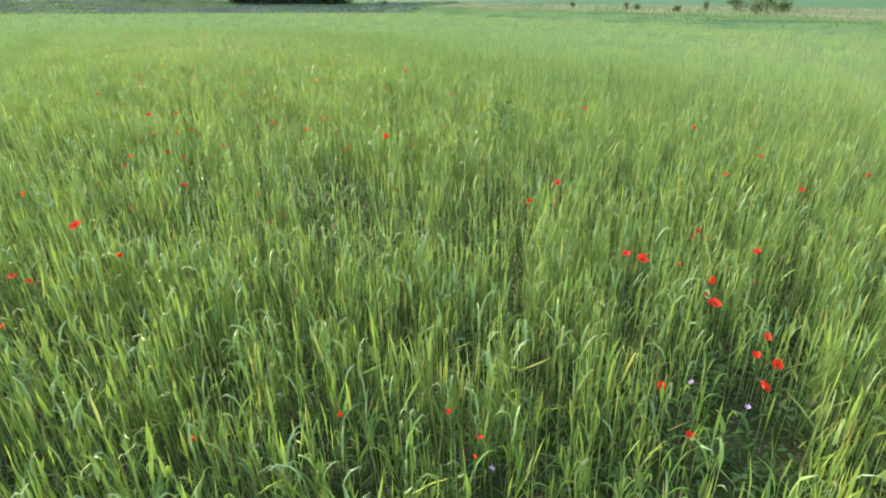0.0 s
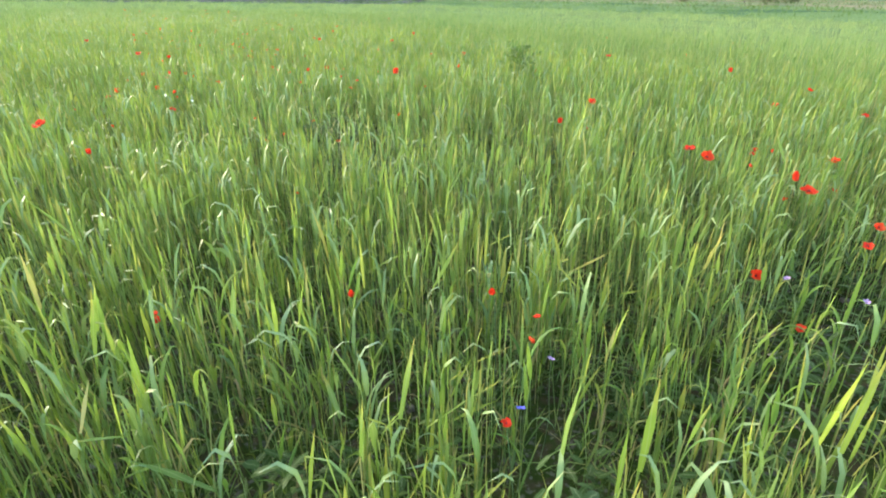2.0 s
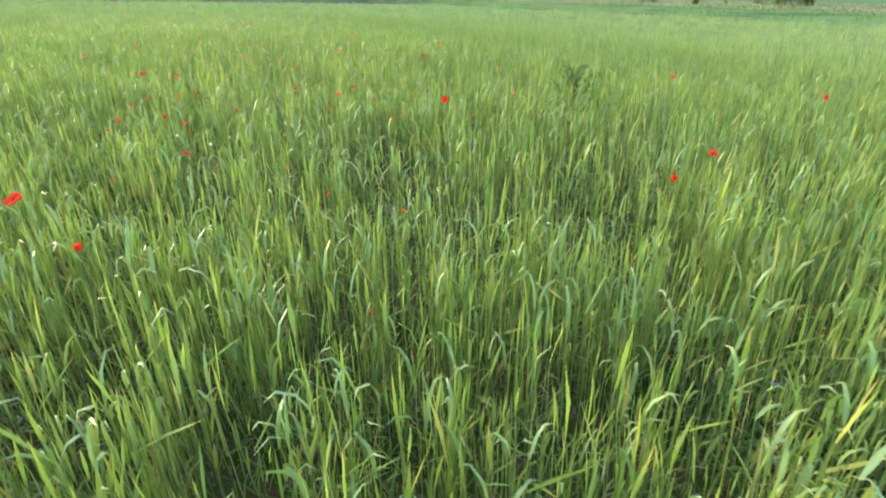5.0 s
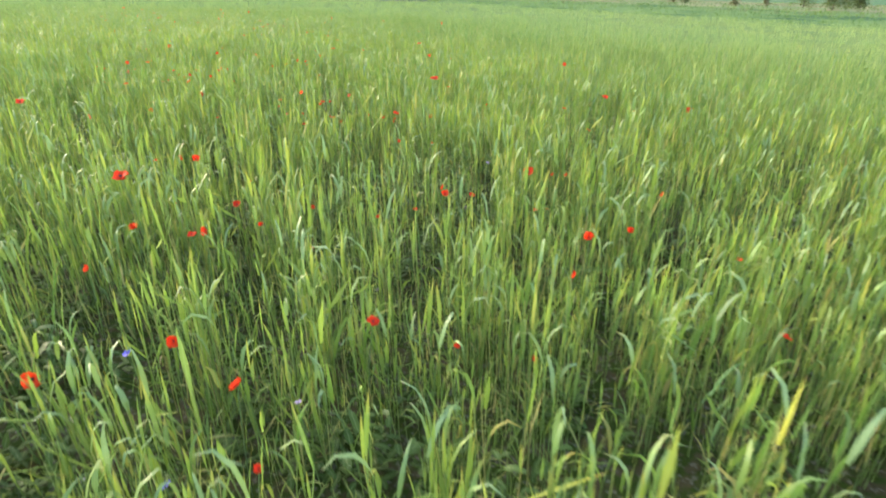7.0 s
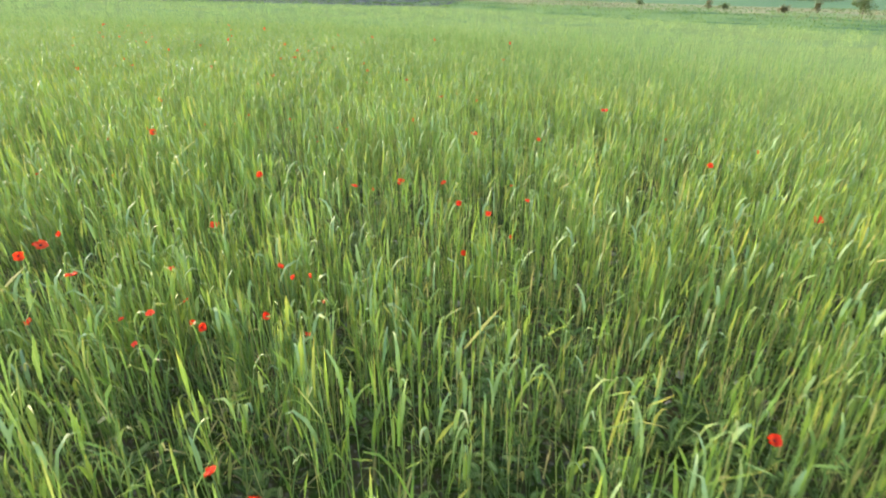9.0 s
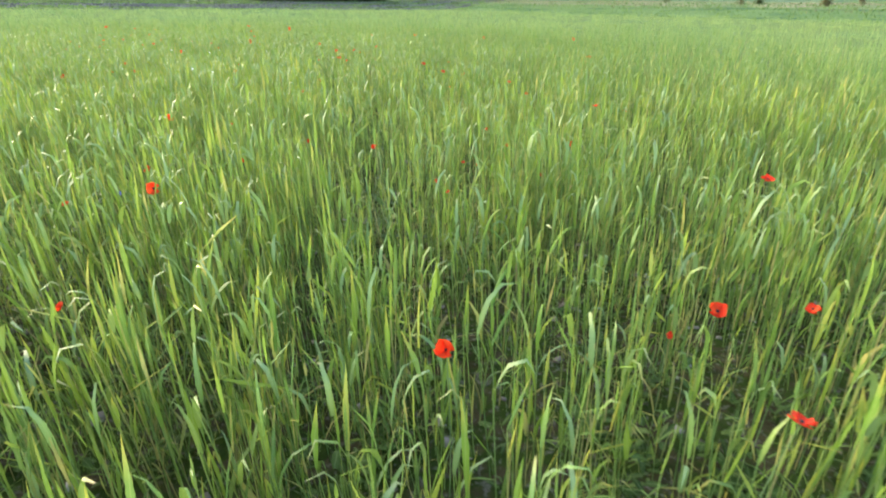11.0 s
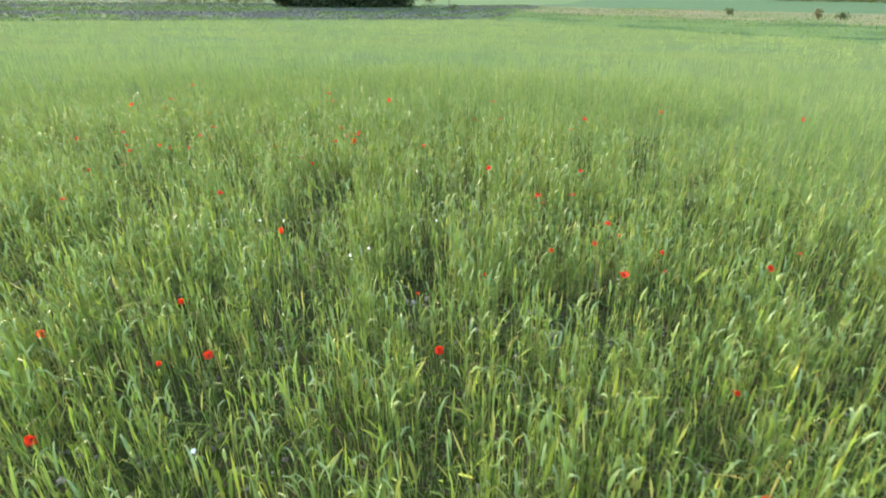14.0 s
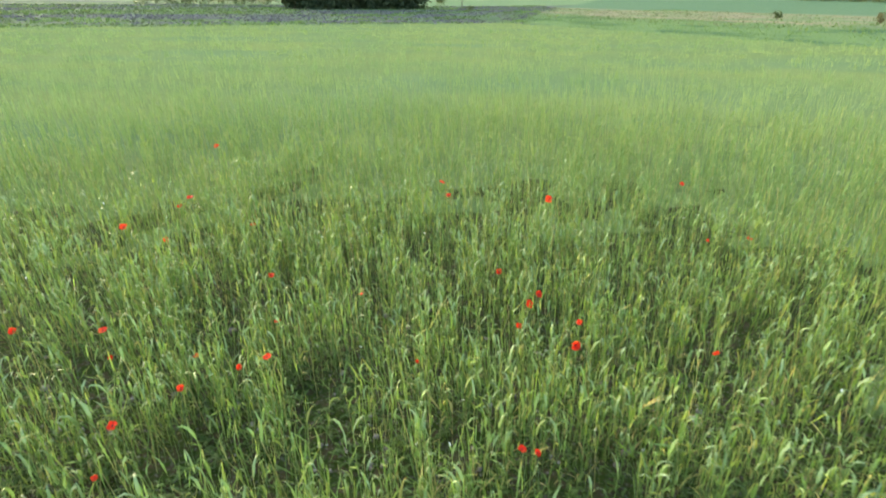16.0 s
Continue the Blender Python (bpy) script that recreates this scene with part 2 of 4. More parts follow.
soil = mixed(nt, ramp(nt, spots(nt, 40, 3), [(0.56, (0, 0, 0)), (0.66, (0.5, 0.5, 0.5))]), soil, (0.16, 0.15, 0.13))


def drawn_out(across, ax, ay, long, broad):
    """Noise in streaks that run along a field edge."""
    along = maths(nt, "ADD", maths(nt, "MULTIPLY", sep.outputs["X"], ax / long), maths(nt, "MULTIPLY", sep.outputs["Y"], ay / long))
    vec = nt.nodes.new("ShaderNodeCombineXYZ")
    nt.links.new(along, vec.inputs["X"])
    nt.links.new(maths(nt, "MULTIPLY", across, 1 / broad), vec.inputs["Y"])
    n = node(nt, "ShaderNodeTexNoise", Scale=1.0, Detail=4.0)
    nt.links.new(vec.outputs["Vector"], n.inputs["Vector"])
    return n.outputs["Fac"]


verge = mixed(nt, spots(nt, 0.5, 4, (1, 0.5, 1)), (0.075, 0.135, 0.058), (0.115, 0.175, 0.068))
verge = mixed(nt, ramp(nt, drawn_out(gr, -0.472, 0.881, 9.0, 1.8), [(0.50, (0, 0, 0)), (0.62, (0.85, 0.85, 0.85))]), verge, (0.038, 0.085, 0.042))
beige = mixed(nt, ramp(nt, drawn_out(gr, -0.472, 0.881, 11.0, 3.5), [(0.42, (0, 0, 0)), (0.60, (1, 1, 1))]), (0.185, 0.165, 0.105), (0.11, 0.155, 0.072))
teal = mixed(nt, spots(nt, 0.03, 5), (0.055, 0.112, 0.06), (0.078, 0.135, 0.068))
meadow = mixed(nt, spots(nt, 0.35, 5), (0.052, 0.095, 0.045), (0.075, 0.118, 0.058))
meadow = mixed(nt, ramp(nt, drawn_out(gl, 0.884, 0.468, 16.0, 3.2), [(0.50, (0, 0, 0)), (0.60, (0.8, 0.8, 0.8))]), meadow, (0.085, 0.088, 0.105))
meadow = mixed(nt, ramp(nt, drawn_out(gl, 0.884, 0.468, 8.0, 1.5), [(0.54, (0, 0, 0)), (0.64, (0.7, 0.7, 0.7))]), meadow, (0.035, 0.07, 0.034))
pale = mixed(nt, spots(nt, 0.05, 4), (0.085, 0.15, 0.07), (0.115, 0.165, 0.08))


def step_at(value, at, soft):
    return maths(nt, "MULTIPLY", maths(nt, "SUBTRACT", maths(nt, "ADD", value, wob), at), 1.0 / soft, True)


rightside = mixed(nt, step_at(gr, 10, 3), verge, beige)
rightside = mixed(nt, step_at(gr, 31, 5), rightside, teal)
gl2 = maths(nt, "SUBTRACT", gl, maths(nt, "MAXIMUM", maths(nt, "MULTIPLY", maths(nt, "ADD", sep.outputs["X"], 45.0), -0.6), 0.0))
leftside = mixed(nt, step_at(gl2, 50, 4), meadow, pale)
out = mixed(nt, maths(nt, "MULTIPLY", maths(nt, "SUBTRACT", maths(nt, "SUBTRACT", gr, gl), 0.0), 0.2, True), leftside, rightside)
inside = maths(nt, "MULTIPLY", maths(nt, "MAXIMUM", gl, gr), 2.0, True)
nt.links.new(mixed(nt, inside, soil, out), bsdf.inputs["Base Color"])
bsdf.inputs["Roughness"].default_value = 0.95
bsdf.inputs["Specular IOR Level"].default_value = 0.03
bump = node(nt, "ShaderNodeBump", Strength=0.8, Distance=0.03)
nt.links.new(spots(nt, 25, 6), bump.inputs["Height"])
nt.links.new(bump.outputs["Normal"], bsdf.inputs["Normal"])
ground = new("ground", mesh_of("ground", np.stack([X.ravel(), Y.ravel(), Z.ravel()], -1), gf, M_GROUND))
tagged(ground, "brown stony field soil rising into meadow and green slopes", "ground", kind="structure")

# where the poppies flower: plan, height of the flower, breadth (1 is about 7 cm)
POPPIES_A = [
    (-0.07, 1.51, 0.59, 0.32), (0.07, 1.93, 0.54, 0.32), (0.10, 1.99, 0.59, 0.32), (-1.15, 2.04, 0.58, 0.32), (-1.18, 2.09, 0.53, 0.32), (1.12, 2.13, 0.44, 0.50),
    (-0.52, 2.17, 0.58, 0.32), (-0.02, 2.17, 0.58, 0.41), (1.53, 2.28, 0.59, 0.72), (1.07, 2.38, 0.53, 0.55), (1.77, 2.53, 0.53, 0.78), (1.67, 2.57, 0.57, 0.62),
    (1.77, 2.66, 0.62, 0.55), (1.55, 2.86, 0.72, 0.94), (-2.67, 3.08, 0.51, 0.48), (1.71, 3.21, 0.69, 0.81), (1.79, 3.33, 0.51, 0.49), (1.22, 3.42, 0.78, 0.89),
    (-0.99, 3.44, 0.51, 0.32), (1.35, 3.46, 0.72, 1.00), (2.20, 3.50, 0.51, 0.40), (1.64, 3.50, 0.66, 0.40), (-2.81, 3.56, 0.56, 0.60), (-3.02, 3.69, 0.53, 0.90),
]
POPPIES_B = [
    (-2.27, 3.73, 0.67, 0.50), (2.38, 3.79, 0.61, 0.72), (2.10, 4.00, 0.62, 0.40), (-2.75, 4.09, 0.75, 1.25), (2.11, 4.24, 0.53, 0.62), (2.25, 4.42, 0.51, 0.60),
    (-0.90, 4.50, 0.55, 0.44), (-1.52, 4.79, 0.48, 0.64), (-1.39, 4.90, 0.51, 0.41), (0.86, 4.91, 0.63, 0.59), (1.13, 5.01, 0.76, 0.76), (-2.84, 5.06, 0.53, 0.40),
    (3.59, 5.12, 0.64, 0.74), (1.16, 5.16, 0.51, 0.46), (-3.91, 5.24, 0.62, 0.76), (-1.25, 5.39, 0.51, 0.40), (-1.79, 5.49, 0.51, 0.32), (-2.58, 5.63, 0.56, 0.74),
    (3.13, 5.68, 0.63, 0.73), (-3.53, 5.75, 0.53, 0.36), (-0.49, 5.82, 0.49, 0.44), (4.92, 5.91, 0.53, 0.72), (3.75, 6.13, 0.70, 0.75), (-3.65, 6.56, 0.51, 0.73),
]
POPPIES_C = [
    (-2.93, 6.58, 0.51, 0.37), (-0.99, 6.66, 0.69, 0.53), (-3.09, 6.91, 0.51, 0.66), (-3.73, 6.92, 0.53, 0.74), (-0.57, 6.97, 0.76, 1.00), (-2.10, 7.04, 0.53, 0.32),
    (-2.37, 7.12, 0.53, 0.36), (-3.38, 7.13, 0.53, 0.62), (-2.68, 7.17, 0.59, 0.64), (-1.13, 7.18, 0.53, 0.60), (0.18, 7.41, 0.77, 0.62), (3.59, 7.45, 0.75, 0.90),
    (-0.24, 7.49, 0.51, 0.51), (-3.97, 7.66, 0.53, 0.46), (-1.81, 7.66, 0.53, 0.52), (-1.73, 7.79, 0.66, 0.62), (-3.55, 7.93, 0.60, 0.68), (-3.06, 7.94, 0.51, 0.33),
    (-0.86, 7.98, 0.46, 0.40), (-3.96, 8.06, 0.55, 0.71), (-3.69, 8.08, 0.51, 0.61), (-3.99, 8.10, 0.81, 0.96), (-1.38, 8.18, 0.53, 0.53), (-3.38, 8.23, 0.51, 0.39),
]
POPPIES_D = [
    (-2.55, 8.34, 0.57, 0.41), (-2.76, 8.37, 0.51, 0.42), (-3.16, 8.51, 0.51, 0.38), (-3.96, 8.51, 0.51, 0.32), (-3.60, 8.52, 0.51, 0.63), (-2.38, 8.52, 0.60, 0.62),
    (-1.76, 8.54, 0.51, 0.39), (-1.82, 8.59, 0.48, 0.32), (2.44, 8.72, 0.78, 0.91), (-2.20, 8.76, 0.51, 0.49), (-3.90, 8.77, 0.71, 0.69), (-2.38, 8.82, 0.54, 0.50),
    (-0.93, 8.83, 0.51, 0.53), (-3.65, 8.93, 0.51, 0.33), (-4.17, 9.13, 0.61, 0.63), (1.50, 9.17, 0.51, 0.74), (-1.58, 9.22, 0.51, 0.33), (-1.48, 9.22, 0.51, 0.33),
    (-1.75, 9.27, 0.51, 1.01), (-4.42, 9.31, 0.53, 0.50), (-2.71, 9.71, 0.61, 0.42), (-5.54, 9.72, 0.84, 0.79), (-2.44, 10.05, 0.51, 0.42), (-2.77, 10.45, 0.67, 0.73),
]
POPPIES_E = [
    (-3.65, 10.65, 0.51, 0.54), (-5.64, 10.66, 0.53, 0.59), (-0.93, 10.67, 0.51, 0.55), (-0.81, 10.69, 0.82, 0.90), (-3.49, 10.70, 0.69, 0.35), (-3.32, 10.80, 0.51, 0.34),
    (-2.91, 10.83, 0.55, 0.52), (-4.52, 10.85, 0.51, 0.32), (-3.43, 10.97, 0.51, 0.74), (-3.88, 10.98, 0.53, 0.47), (-2.81, 10.99, 0.51, 0.32), (-4.15, 11.00, 0.51, 0.32),
    (-3.53, 11.03, 0.65, 0.67), (-5.27, 11.09, 0.51, 0.70), (-1.08, 11.10, 0.63, 0.62), (-2.82, 11.10, 0.46, 0.35), (-3.76, 11.11, 0.51, 0.32), (-2.46, 11.14, 0.51, 0.64),
    (-3.09, 11.15, 0.51, 0.35), (-5.55, 11.27, 0.74, 0.67), (-3.79, 11.33, 0.68, 0.60), (-5.40, 11.41, 0.53, 0.48), (-4.08, 11.47, 0.51, 0.32), (-4.08, 11.52, 0.57, 0.47),
]
POPPIES_F = [
    (-5.21, 11.71, 0.51, 0.32), (-3.57, 11.71, 0.53, 0.40), (-0.10, 11.72, 0.51, 0.60), (-1.80, 11.74, 0.53, 0.60), (0.54, 11.76, 0.51, 1.22), (5.06, 11.85, 0.53, 0.83),
    (-5.19, 11.95, 0.68, 0.45), (-5.10, 11.98, 0.53, 0.77), (-2.34, 12.07, 0.53, 0.50), (-2.43, 12.14, 0.75, 0.82), (-3.43, 12.23, 0.51, 0.69), (-2.39, 12.44, 0.71, 0.95),
    (-5.76, 12.68, 0.57, 0.39), (-5.50, 12.70, 0.64, 0.50), (-5.70, 12.73, 0.68, 0.48), (-6.62, 12.76, 0.51, 0.39), (-5.12, 12.84, 0.51, 0.40), (-5.28, 12.84, 0.61, 0.43),
    (-6.31, 12.89, 0.53, 0.45), (-6.09, 12.91, 0.75, 0.58), (-5.64, 12.93, 0.51, 0.32), (-2.20, 12.94, 0.53, 0.64), (-5.96, 12.95, 0.51, 0.32), (-5.70, 13.03, 0.56, 0.32),
]
POPPIES_G = [
    (-5.21, 13.04, 0.68, 0.42), (-5.15, 13.08, 0.67, 0.32), (-5.09, 13.12, 0.51, 0.32), (-6.49, 13.17, 0.71, 0.62), (-5.33, 13.26, 0.62, 0.51), (-5.92, 13.38, 0.53, 0.44),
    (-4.39, 13.68, 0.51, 0.51), (-6.78, 13.70, 0.51, 0.99), (-4.04, 13.76, 0.80, 0.39), (-4.25, 13.78, 0.71, 0.54), (-0.48, 13.78, 0.77, 0.87), (-6.73, 13.81, 0.53, 0.44),
    (-4.08, 13.92, 0.51, 0.40), (-4.41, 13.99, 0.70, 0.50), (-7.26, 14.00, 0.51, 0.45), (-5.93, 14.03, 0.51, 0.80), (-5.06, 14.12, 0.75, 0.59), (-7.47, 14.16, 0.51, 0.53),
    (-1.89, 14.27, 0.51, 0.93), (-5.72, 14.40, 0.72, 0.55), (-5.01, 14.77, 0.51, 0.40), (-2.46, 14.79, 0.73, 0.56), (-4.80, 14.88, 0.53, 0.73), (-4.47, 14.89, 0.53, 0.63),
]
POPPIES_H = [
    (7.64, 14.89, 0.55, 0.42), (-3.93, 14.90, 0.51, 0.48), (-6.99, 14.92, 0.53, 0.52), (-7.61, 14.99, 0.51, 0.42), (-3.62, 15.57, 0.72, 0.49), (-7.39, 15.64, 0.63, 0.40),
    (-7.01, 15.69, 0.69, 0.80), (-4.17, 15.77, 0.71, 0.76), (-1.27, 16.12, 0.51, 0.57), (-5.67, 16.17, 0.51, 0.34), (-5.74, 16.37, 0.51, 0.32), (-5.10, 16.49, 0.51, 0.32),
    (-7.47, 16.54, 0.52, 0.64), (4.92, 16.54, 0.55, 0.42), (-2.02, 16.58, 0.51, 0.53), (-5.56, 16.70, 0.53, 0.41), (-5.46, 16.72, 0.51, 0.32), (-6.96, 16.73, 0.53, 0.32),
    (-6.66, 16.77, 0.53, 0.35), (-2.65, 16.82, 0.75, 0.93), (-6.16, 17.11, 0.53, 0.32), (-5.22, 17.14, 0.53, 0.32), (-4.75, 17.17, 0.53, 0.68), (-6.18, 17.19, 0.51, 0.54),
]
POPPIES_I = [
    (-6.66, 17.27, 0.53, 0.32), (-8.77, 17.68, 0.53, 0.32), (-5.32, 17.68, 0.53, 0.36), (-4.41, 17.84, 0.69, 0.55), (-7.41, 17.84, 0.53, 0.32), (-7.92, 17.86, 0.58, 0.77),
    (-3.89, 18.65, 0.51, 0.58), (-4.14, 19.20, 0.51, 0.38), (-4.90, 19.56, 0.65, 0.70), (-4.69, 19.64, 0.51, 0.48), (-7.24, 19.74, 0.51, 0.53), (-5.56, 20.01, 0.53, 0.52),
    (-7.20, 20.50, 0.53, 0.76), (-5.62, 20.69, 0.63, 0.78), (-10.62, 20.81, 0.53, 0.73), (-6.96, 21.25, 0.51, 0.52), (-10.32, 21.45, 0.51, 0.49), (-5.31, 21.48, 0.51, 0.49),
    (-10.05, 21.53, 0.51, 0.74), (-8.64, 21.63, 0.51, 0.76), (-11.22, 21.75, 0.51, 0.78), (-10.47, 22.11, 0.55, 0.61), (-8.81, 22.30, 0.53, 0.36), (-7.25, 22.44, 0.63, 0.93),
]
POPPIES_J = [
    (-8.30, 22.61, 0.53, 0.50), (-6.81, 22.75, 0.51, 0.41), (-5.91, 22.82, 0.51, 0.95), (-6.75, 23.02, 0.55, 0.67), (-7.68, 23.08, 0.53, 0.56), (-5.48, 23.13, 0.51, 0.50),
    (-10.04, 23.18, 0.65, 0.83), (-7.25, 23.29, 0.51, 0.82), (-7.13, 23.38, 0.67, 0.89), (-6.97, 23.48, 0.51, 0.55), (-10.89, 23.98, 0.71, 0.75), (-12.54, 24.03, 0.60, 0.74),
    (-2.77, 24.18, 0.51, 1.25), (-7.54, 24.36, 0.51, 0.52), (-7.60, 24.38, 0.58, 0.98), (-7.18, 24.59, 0.53, 0.72), (-13.01, 25.22, 0.56, 0.65), (-8.08, 25.22, 0.65, 0.76),
    (-6.93, 25.31, 0.59, 0.79), (-12.78, 25.55, 0.53, 0.51), (-10.49, 25.72, 0.61, 0.67), (-10.39, 25.79, 0.51, 0.59), (-12.80, 25.81, 0.65, 0.87), (-7.51, 25.95, 0.51, 0.51),
]
POPPIES_K = [
    (-12.57, 26.15, 0.64, 0.68), (-12.08, 26.36, 0.73, 0.81), (-12.35, 26.54, 0.51, 0.56), (-11.12, 26.61, 0.53, 0.40), (-13.31, 26.63, 0.51, 0.51), (-13.37, 26.70, 0.69, 0.74),
    (-12.75, 26.73, 0.46, 0.59), (-9.98, 26.74, 0.60, 0.92), (-8.94, 26.74, 0.53, 0.64), (-9.92, 26.91, 0.68, 0.66), (-14.22, 26.91, 0.53, 0.79), (-12.27, 27.14, 0.50, 0.64),
    (-10.33, 27.16, 0.49, 0.70), (-10.19, 27.47, 0.51, 0.92), (-11.66, 27.55, 0.53, 0.55), (-10.09, 27.71, 0.46, 1.00), (-12.54, 27.88, 0.53, 0.74), (-10.42, 28.07, 0.51, 0.87),
    (-6.44, 28.15, 0.51, 0.82), (-6.21, 28.30, 0.65, 1.10), (-14.11, 28.36, 0.79, 0.98), (-13.89, 28.67, 0.53, 0.76), (-8.09, 28.87, 0.51, 0.69), (-7.60, 28.92, 0.51, 0.79),
]
POPPIES_L = [
    (-1.92, 29.06, 0.55, 1.25), (-13.11, 29.09, 0.53, 0.72), (-13.96, 29.47, 0.71, 0.98), (-9.71, 29.51, 0.74, 1.20), (-14.23, 29.71, 0.51, 0.79), (-4.31, 29.81, 0.53, 1.00),
    (-10.90, 29.87, 0.64, 0.85), (-10.99, 29.96, 0.78, 0.93), (-7.59, 30.85, 0.51, 0.91), (-14.90, 32.59, 0.53, 1.10),
]
POPPIES = POPPIES_A + POPPIES_B + POPPIES_C + POPPIES_D + POPPIES_E + POPPIES_F + POPPIES_G + POPPIES_H + POPPIES_I + POPPIES_J + POPPIES_K + POPPIES_L

# ---- the crop ----
FLOWERS = [(x, y, z, (0.06 + 0.13 * w) * (0.4 if y > 18 else 1), (0.02 + 0.045 * w) * (0.5 if y > 18 else 1)) for x, y, z, w in POPPIES]


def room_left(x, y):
    """Height that a stalk may have beside a poppy: cut low, mostly towards -y, so the flower shows."""
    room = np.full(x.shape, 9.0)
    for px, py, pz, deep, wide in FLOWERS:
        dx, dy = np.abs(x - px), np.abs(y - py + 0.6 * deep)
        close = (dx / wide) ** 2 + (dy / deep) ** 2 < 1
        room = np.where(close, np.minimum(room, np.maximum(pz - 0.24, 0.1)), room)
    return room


A_END = np.array([-11.6, 22.9])                 # the flown line runs from the origin to here


def reach(x, y):
    """Plan distance of a place from the flown line, looking along +y."""
    best, off = np.full(x.shape, 26.0), np.full(x.shape, 99.0)
    for k in np.linspace(0, 1, 36):
        dx, dy = x - A_END[0] * k, y - A_END[1] * k
        seen = (np.abs(dx) < 0.92 * dy + 0.9) & (dy > 0.5)
        best = np.where(seen, np.minimum(best, np.hypot(dx, dy)), best)
        off = np.minimum(off, np.hypot(dx, dy))
    aside = np.maximum(4.5 + 2.4 * off, np.hypot(x - A_END[0], y - A_END[1]) * 0.9 - 12)
    return np.where(best >= 26.0, aside, best)


GRID = rng.random((64, 64))


def patchy(x, y, size):
    """Smooth random field, 0 to 1."""
    u, v = x / size + 100, y / size + 100
    i, j = np.floor(u).astype(int), np.floor(v).astype(int)
    a, b = u - i, v - j
    a, b = a * a * (3 - 2 * a), b * b * (3 - 2 * b)
    g = lambda p, q: GRID[p % 64, q % 64]
    return (g(i, j) * (1 - a) + g(i + 1, j) * a) * (1 - b) + (g(i, j + 1) * (1 - a) + g(i + 1, j + 1) * a) * b


def weedy(x, y):
    """Where low weeds crowd the crop."""
    return np.clip((patchy(x + 31, y + 17, 0.95) * 0.6 + patchy(x, y + 5, 0.38) * 0.4 - 0.54) * 8, 0, 1) * np.where(y > 13, 0.35, 1.0)


# thin places where soil, stones and low weeds show
HOLLOWS = [
    (1.65, 2.44, 0.5), (1.25, 2.1, 0.34), (-2.76, 3.2, 0.3), (0.12, 1.55, 0.33), (-0.6, 1.55, 0.28), (0.85, 1.85, 0.32), (-2.59, 6.85, 0.22), (-1.45, 6.1, 0.26),
    (-2.25, 5.9, 0.24), (-3.5, 6.1, 0.3), (-5.07, 12.14, 0.2), (-4.1, 11.46, 0.22), (-5.36, 11.66, 0.2), (-3.85, 13.18, 0.34), (-4.37, 13.1, 0.26), (-4.9, 13.96, 0.18),
    (-6.1, 16.76, 0.18), (-5.98, 16.1, 0.19), (-7.39, 17.36, 0.3), (-6.24, 17.9, 0.16), (-8.08, 17.73, 0.28), (-4.55, 20.15, 0.4), (-6.44, 18.93, 0.28), (-6.95, 17.58, 0.17),
    (-6.69, 19.95, 0.34), (-9.1, 19.86, 0.26), (-10.07, 20.05, 0.28),
]
HOLLOWS += [(-0.32, 4.62, 0.3), (0.15, 4.7, 0.36), (0.4, 5.6, 0.24), (0.75, 5.0, 0.3), (-1.75, 6.8, 0.34), (-1.05, 6.6, 0.55), (-2.1, 6.7, 0.22), (-3.9, 7.3, 0.3), (-4.5, 9.7, 0.3), (-2.5, 9.85, 0.34), (-2.9, 9.9, 0.26), (-3.4, 11.4, 0.24), (-2.6, 11.9, 0.26), (-9.64, 22.51, 0.3), (-8.95, 22.8, 0.26), (-7.64, 22.45, 0.34), (-11.91, 23.03, 0.28), (-10.26, 24.0, 0.3), (-10.09, 25.15, 0.26), (-8.76, 24.96, 0.3), (-12.58, 26.01, 0.3), (-11.74, 26.63, 0.26),
            (-8.46, 26.04, 0.26), (-10.18, 25.43, 0.3), (-9.34, 25.36, 0.28), (-13.42, 26.5, 0.24), (-12.29, 25.08, 0.26), (-8.42, 25.18, 0.26), (-11.4, 25.96, 0.22)]


def hollow(x, y):
    deep = np.zeros(x.shape)
    for hx, hy, r in HOLLOWS:
        r = r * (1.3 if hy > 15 else 1.0) * (0.8 + 0.4 * patchy(x, y, 0.15))
        deep = np.maximum(deep, np.clip(1.8 * (1 - np.hypot(x - hx, y - hy) / (1.25 * r)), 0, 1))
    return deep


def sow(x0, x1, y0, y1, density, near, far, thin=0.0, spread=0.04):
    """Random places in the crop between two reaches, in tufts of eight."""
    n = rng.poisson((x1 - x0) * (y1 - y0) * density / 8)
    x, y = np.repeat(rng.uniform(x0, x1, n), 8), np.repeat(rng.uniform(y0, y1, n), 8)
    x, y = x + rng.normal(0, spread, 8 * n), y + rng.normal(0, spread, 8 * n)
    left, right = beyond(x, y)
    keep = (left < 0) & (right < 0)
    x, y = x[keep], y[keep]
    d = reach(x, y)
    d = d * (1 + rng.normal(0, 0.13, len(d)))
    keep = (d >= near) & (d < far)
    x, y, d = x[keep], y[keep], d[keep]
    if thin:
        p = 1 - thin * (1 - patchy(x, y, 0.33) * 0.6 - patchy(x, y, 0.9) * 0.6).clip(0, 1)
        p = p * (1 - 0.5 * weedy(x, y) * (d < 6))
        bare = (patchy(x, y, 0.55) > 0.68) & (y - 0.25 * x > 15) & (d < 6)
        p = np.where(bare, p * 0.55, p) * (1 - 0.16 * np.clip((y - 0.2 * x - 16) / 6, 0, 1)) * (1 - 0.92 * hollow(x, y)) * np.where((y > 4.5) & (y < 12.5) & (d < 3.5), 0.82, 1.0)
        keep = rng.random(len(x)) < p
        x, y, d = x[keep], y[keep], d[keep]
    return x, y


